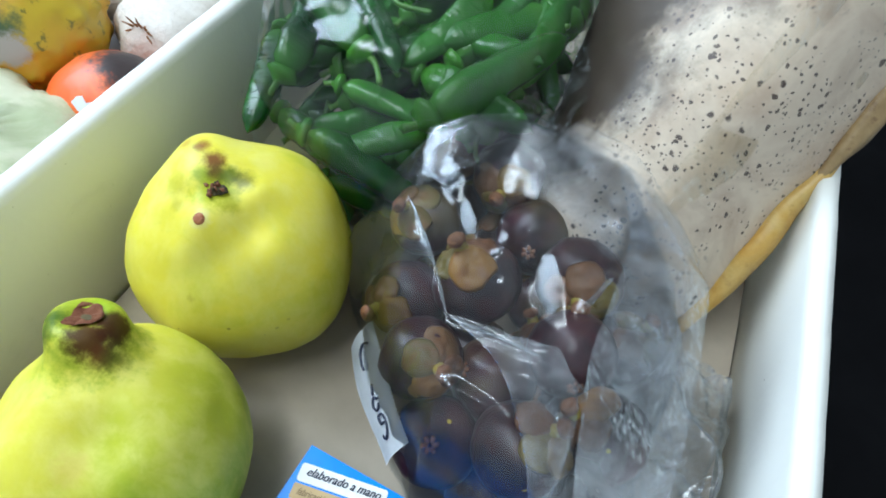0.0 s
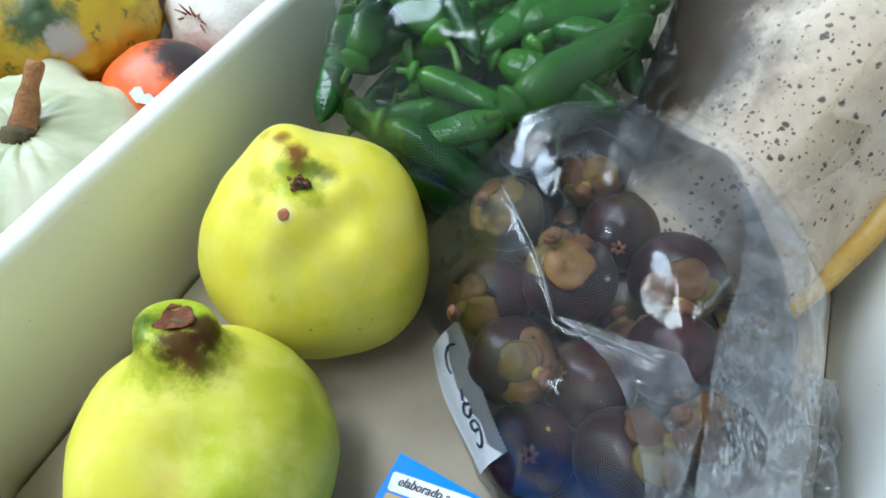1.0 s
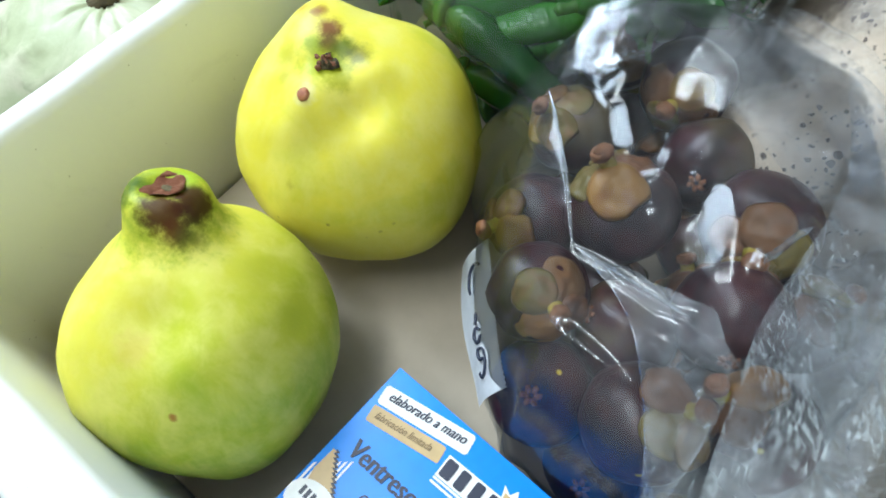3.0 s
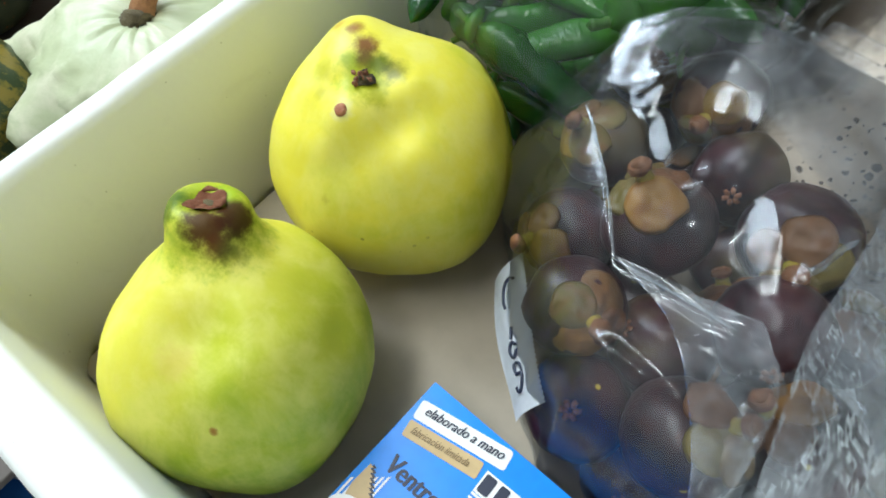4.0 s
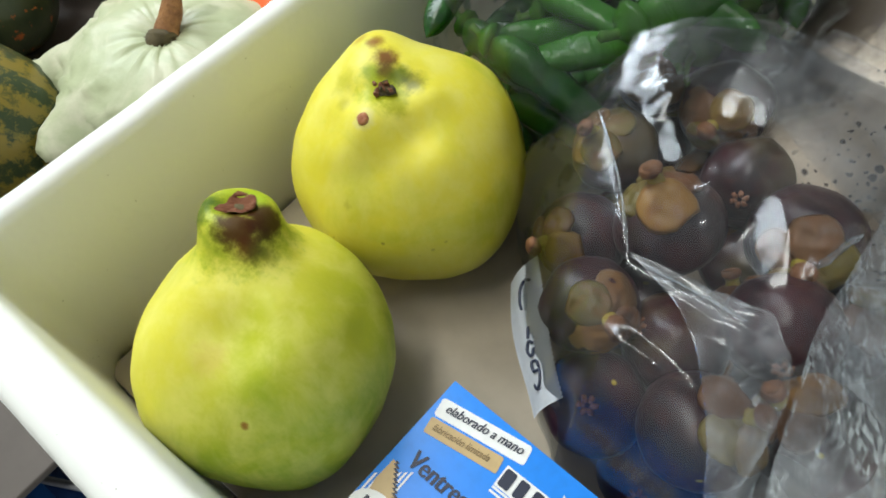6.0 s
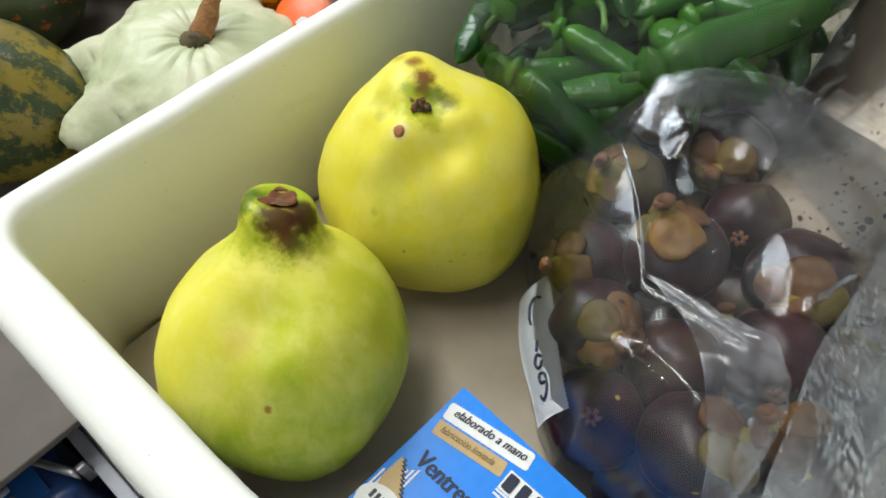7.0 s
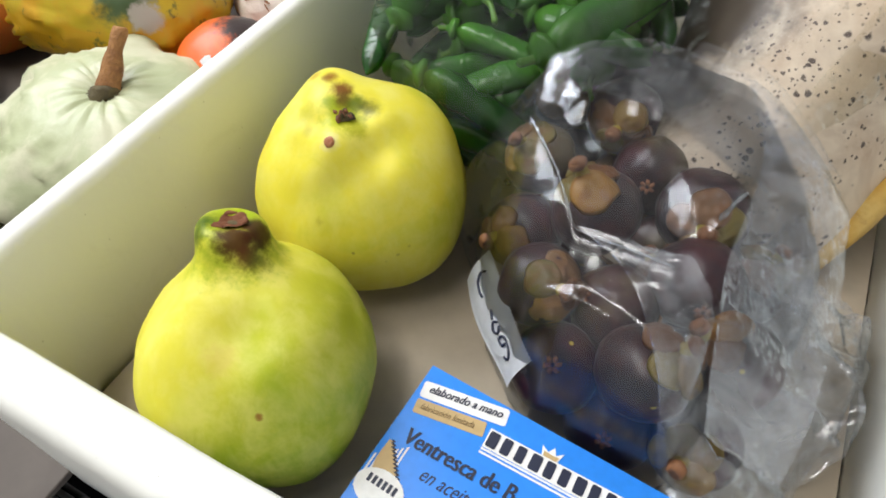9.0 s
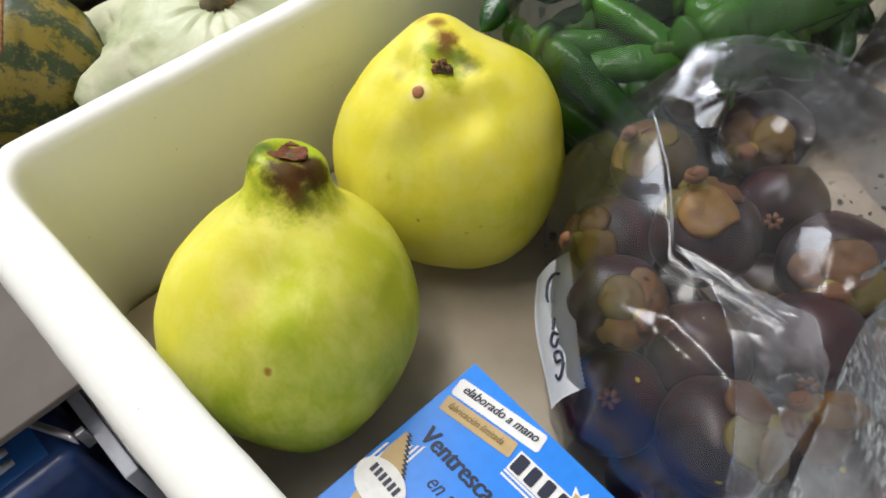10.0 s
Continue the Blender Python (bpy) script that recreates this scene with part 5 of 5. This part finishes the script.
PATTY = gourd_skin("pale_squash_skin", (0.45, 0.49, 0.29), (0.60, 0.60, 0.42), 26.0, None, patch=[((0.066, -0.020, 0.020), 0.010, 0.030, (0.44, 0.27, 0.15)), ((0.062, 0.022, 0.018), 0.006, 0.022, (0.48, 0.35, 0.22)), ((0.0, 0.0, 0.03), 0.004, 0.016, (0.36, 0.36, 0.24))])
STRIPED = gourd_skin("striped_gourd_skin", (0.45, 0.33, 0.05), (0.06, 0.09, 0.025), 30.0, None, stripes=8)
YELLOW = gourd_skin("yellow_gourd_skin", (0.56, 0.30, 0.008), (0.50, 0.36, 0.012), 20.0, (0.12, 0.12, 0.02), patch=[((0.052, -0.042, 0.028), 0.010, 0.026, (0.06, 0.10, 0.035)), ((0.064, -0.042, 0.016), 0.008, 0.014, (0.40, 0.37, 0.33))])
RED = gourd_skin("red_gourd_skin", (0.80, 0.12, 0.015), (0.76, 0.15, 0.02), 30.0, None, patch=[((0.012, 0.016, 0.034), 0.016, 0.034, (0.035, 0.022, 0.02))])
ORANGE = gourd_skin("orange_gourd_skin", (0.70, 0.17, 0.02), (0.62, 0.22, 0.03), 22.0, None, patch=[((0.02, -0.03, 0.012), 0.012, 0.03, (0.10, 0.05, 0.03))])
GREEN = gourd_skin("green_gourd_skin", (0.035, 0.05, 0.02), (0.06, 0.075, 0.03), 26.0, (0.62, 0.14, 0.02))
GARLIC = mottled("garlic_paper_skin", (0.66, 0.60, 0.52), (0.78, 0.74, 0.68), 40.0, 0.6, 0.5, 0.002)

patty = gourd("pattypan_squash", (-0.112, 0.152, 0.020), "pale green-white scalloped pattypan squash with a woody stalk", PATTY, 0.071, 0.071, 0.042, (4, 6, 36), lobes=8, star=0.33, warts=0.10, dimple=0.16, seed=2)
stem = part("stalk", tube([(0, 0, 0.029), (0.003, 0.005, 0.040), (0.009, 0.014, 0.055), (0.015, 0.023, 0.067)], (0.0105, 0.0078, 0.0058, 0.0044), 8, 18, 0.22, 4.0, 0.75), STALK_DRY, patty, "dry brown woody stalk")
part("stalk_base", tube([(0, 0, 0.027), (0.0, 0.001, 0.034), (0, 0.002, 0.0375), (0, 0.003, 0.0390)], (0.008, 0.0112, 0.0095, 0.005), 14, 8, 0.4, 1.0), STALK_DARK, stem)
striped = gourd("striped_gourd", (-0.205, 0.040, 0.026), "green and yellow striped ornamental gourd", STRIPED, 0.078, 0.056, 0.050, (0, 10, 38), lobes=10, depth=0.015, seed=6)
part("stalk", tube([(0.072, 0, 0.0), (0.085, 0.004, 0.004), (0.098, 0.012, 0.004)], (0.006, 0.004, 0.003), 10, 10, 0.3), STALK_DRY, striped)
warty = gourd("warty_gourd", (-0.222, 0.263, 0.034), "elongated yellow-orange warty gourd with a grey scar", YELLOW, 0.090, 0.070, 0.056, (0, 0, 8), warts=0.09, seed=9)
part("stalk", tube([(-0.085, 0, 0.004), (-0.097, 0.003, 0.008), (-0.109, 0.010, 0.012)], (0.009, 0.006, 0.005), 10, 10, 0.3), STALK_DRY, warty, "dry brown stalk")
red = gourd("small_gourd", (-0.095, 0.244, 0.014), "small red-orange gourd with a blackened top and torn sticker", RED, 0.042, 0.042, 0.038, (0, 0, 0), lobes=9, depth=0.02, seed=4)
part("sticker", moved(outline([(0, 0), (0.006, -0.003), (0.013, -0.001), (0.018, 0.004), (0.012, 0.006), (0.009, 0.004), (0.005, 0.007), (0.002, 0.005)], 0, 0.0004), pose(0.004, -0.030, 0.030, 48, 12, 0)), PAPER, red, "torn white sticker", False)
gourd("orange_gourd", (-0.345, 0.225, 0.022), "deep orange gourd with dark scorched patches", ORANGE, 0.060, 0.055, 0.045, lobes=9, depth=0.03, seed=12)
gourd("green_gourd", (-0.315, 0.125, 0.016), "dark green gourd with orange blotches", GREEN, 0.050, 0.048, 0.040, seed=15)
for k, (x, y, r) in enumerate(((-0.112, 0.338, 0.046), (-0.185, 0.385, 0.050), (-0.072, 0.420, 0.045))):
    g = thing("garlic_bulb", (x, y, r * 0.82 + TOP), "large white garlic bulb in papery skin", "garlic", "garlic bulbs on the counter")
    part("papery_skin", gourd_body(r, r, r * 0.8, lobes=7, depth=0.05, warts=0.03, seed=20 + k), GARLIC, g)
    for j in range(9):
        a = j * 0.7
        part("root", tube([(0.004 * math.cos(a), -r * 0.72, r * 0.42), (0.008 * math.cos(a), -r * 0.82, r * 0.50 + 0.006 * math.sin(a)), (0.014 * math.cos(a), -r * 0.86, r * 0.5 + 0.012 * math.sin(a))],
             (0.0011, 0.0008, 0.0003), 5, 6, 0.3, j), STALK_DRY, g)
strand = thing("dry_tendril", (-0.20, 0.05, 0.0), "thin dry plant tendril lying on the gourds", "tendril")
part("strand", tube([(-0.075, 0.070, 0.070), (-0.03, 0.050, 0.082), (0.02, 0.020, 0.082), (0.060, -0.010, 0.060)], (0.0012, 0.0016, 0.0015, 0.001), 7, 26, 0.3), STALK_DRY, strand)


# ---- lower shelf in front ----
shelf = thing("lower_shelf", (0, 0, 0), "dark lower shelf below the counter edge", "shelf")
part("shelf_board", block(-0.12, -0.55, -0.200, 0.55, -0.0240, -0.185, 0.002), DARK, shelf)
part("shelf_leg", block(0.50, -0.54, -0.80, 0.54, -0.50, -0.2005), DARK, shelf)
part("shelf_leg", block(0.50, -0.08, -0.80, 0.54, -0.04, -0.2005), DARK, shelf)
part("shelf_leg", block(0.02, -0.54, -0.80, 0.06, -0.50, -0.2005), DARK, shelf)
pack = thing("blue_packet", (-0.020, -0.100, -0.185), "dark blue glossy wrapped packet with pale unreadable print", "packet")
part("wrapper", block(-0.035, -0.060, 0.0, 0.036, 0.050, 0.130, 0.009, 3), BLUE_PACK, pack)
part("dark_panel", block(-0.020, 0.004, 0.1302, 0.024, 0.038, 0.1308, 0.0002), CARTON_EDGE, pack)
part("white_corner", block(-0.030, 0.030, 0.1303, -0.022, 0.044, 0.1310, 0.0002), WHITE_INK, pack)
for k in range(4):
    part("print_bar", block(-0.012 + 0.008 * k, 0.016, 0.1310, -0.007 + 0.008 * k, 0.024, 0.1314), GREY_PLASTIC, pack)
for k in range(3):
    part("print_rule", block(-0.026, -0.008 - 0.006 * k, 0.1302, 0.026, -0.0065 - 0.006 * k, 0.1306), GREY_PLASTIC, pack)
rack = thing("metal_rack", (0.0, 0.0, -0.185), "grey metal runners with a round steel bar", "rack")
part("runner", block(-0.060, -0.0420, 0.0, 0.042, -0.0345, 0.128, 0.001), GREY_PLASTIC, rack)
part("runner", block(-0.060, -0.0335, 0.0, 0.042, -0.0300, 0.132, 0.001), STEEL, rack)
part("runner", block(-0.060, -0.0285, 0.0, 0.042, -0.0260, 0.126, 0.001), STEEL, rack)
part("steel_bar", tube([(-0.055, -0.081, 0.137), (-0.02, -0.063, 0.137), (0.014, -0.046, 0.137)], (0.0022, 0.0022, 0.0022), 12, 8), STEEL, rack)
part("bracket", block(0.006, -0.0475, 0.120, 0.0095, -0.0422, 0.137, 0.0006), STEEL, rack)
tub = thing("plastic_tub", (0.104, -0.090, -0.185), "pale grey plastic tub beside the foam box", "tub")
part("tub_body", block(-0.040, -0.060, 0.0, 0.080, 0.046, 0.138, 0.005, 3), WHITE_INK, tub)
part("tub_lid", block(-0.042, -0.062, 0.1382, 0.082, 0.048, 0.1450, 0.002, 2), PAPER, tub)
fruit = thing("olive_gourd", (0.475, 0.325, -0.755), "olive-coloured round gourd lying in deep shade", "gourd")
part("rind", gourd_body(0.05, 0.05, 0.045, seed=31), OLIVE, fruit)

fixture = thing("ceiling_light", (-0.26, -0.28, 2.29), "flat white ceiling light panel", "lamp")
part("frame", block(-0.64, -0.31, -0.010, 0.64, 0.31, 0.03, 0.004), WALL, fixture, "", False)
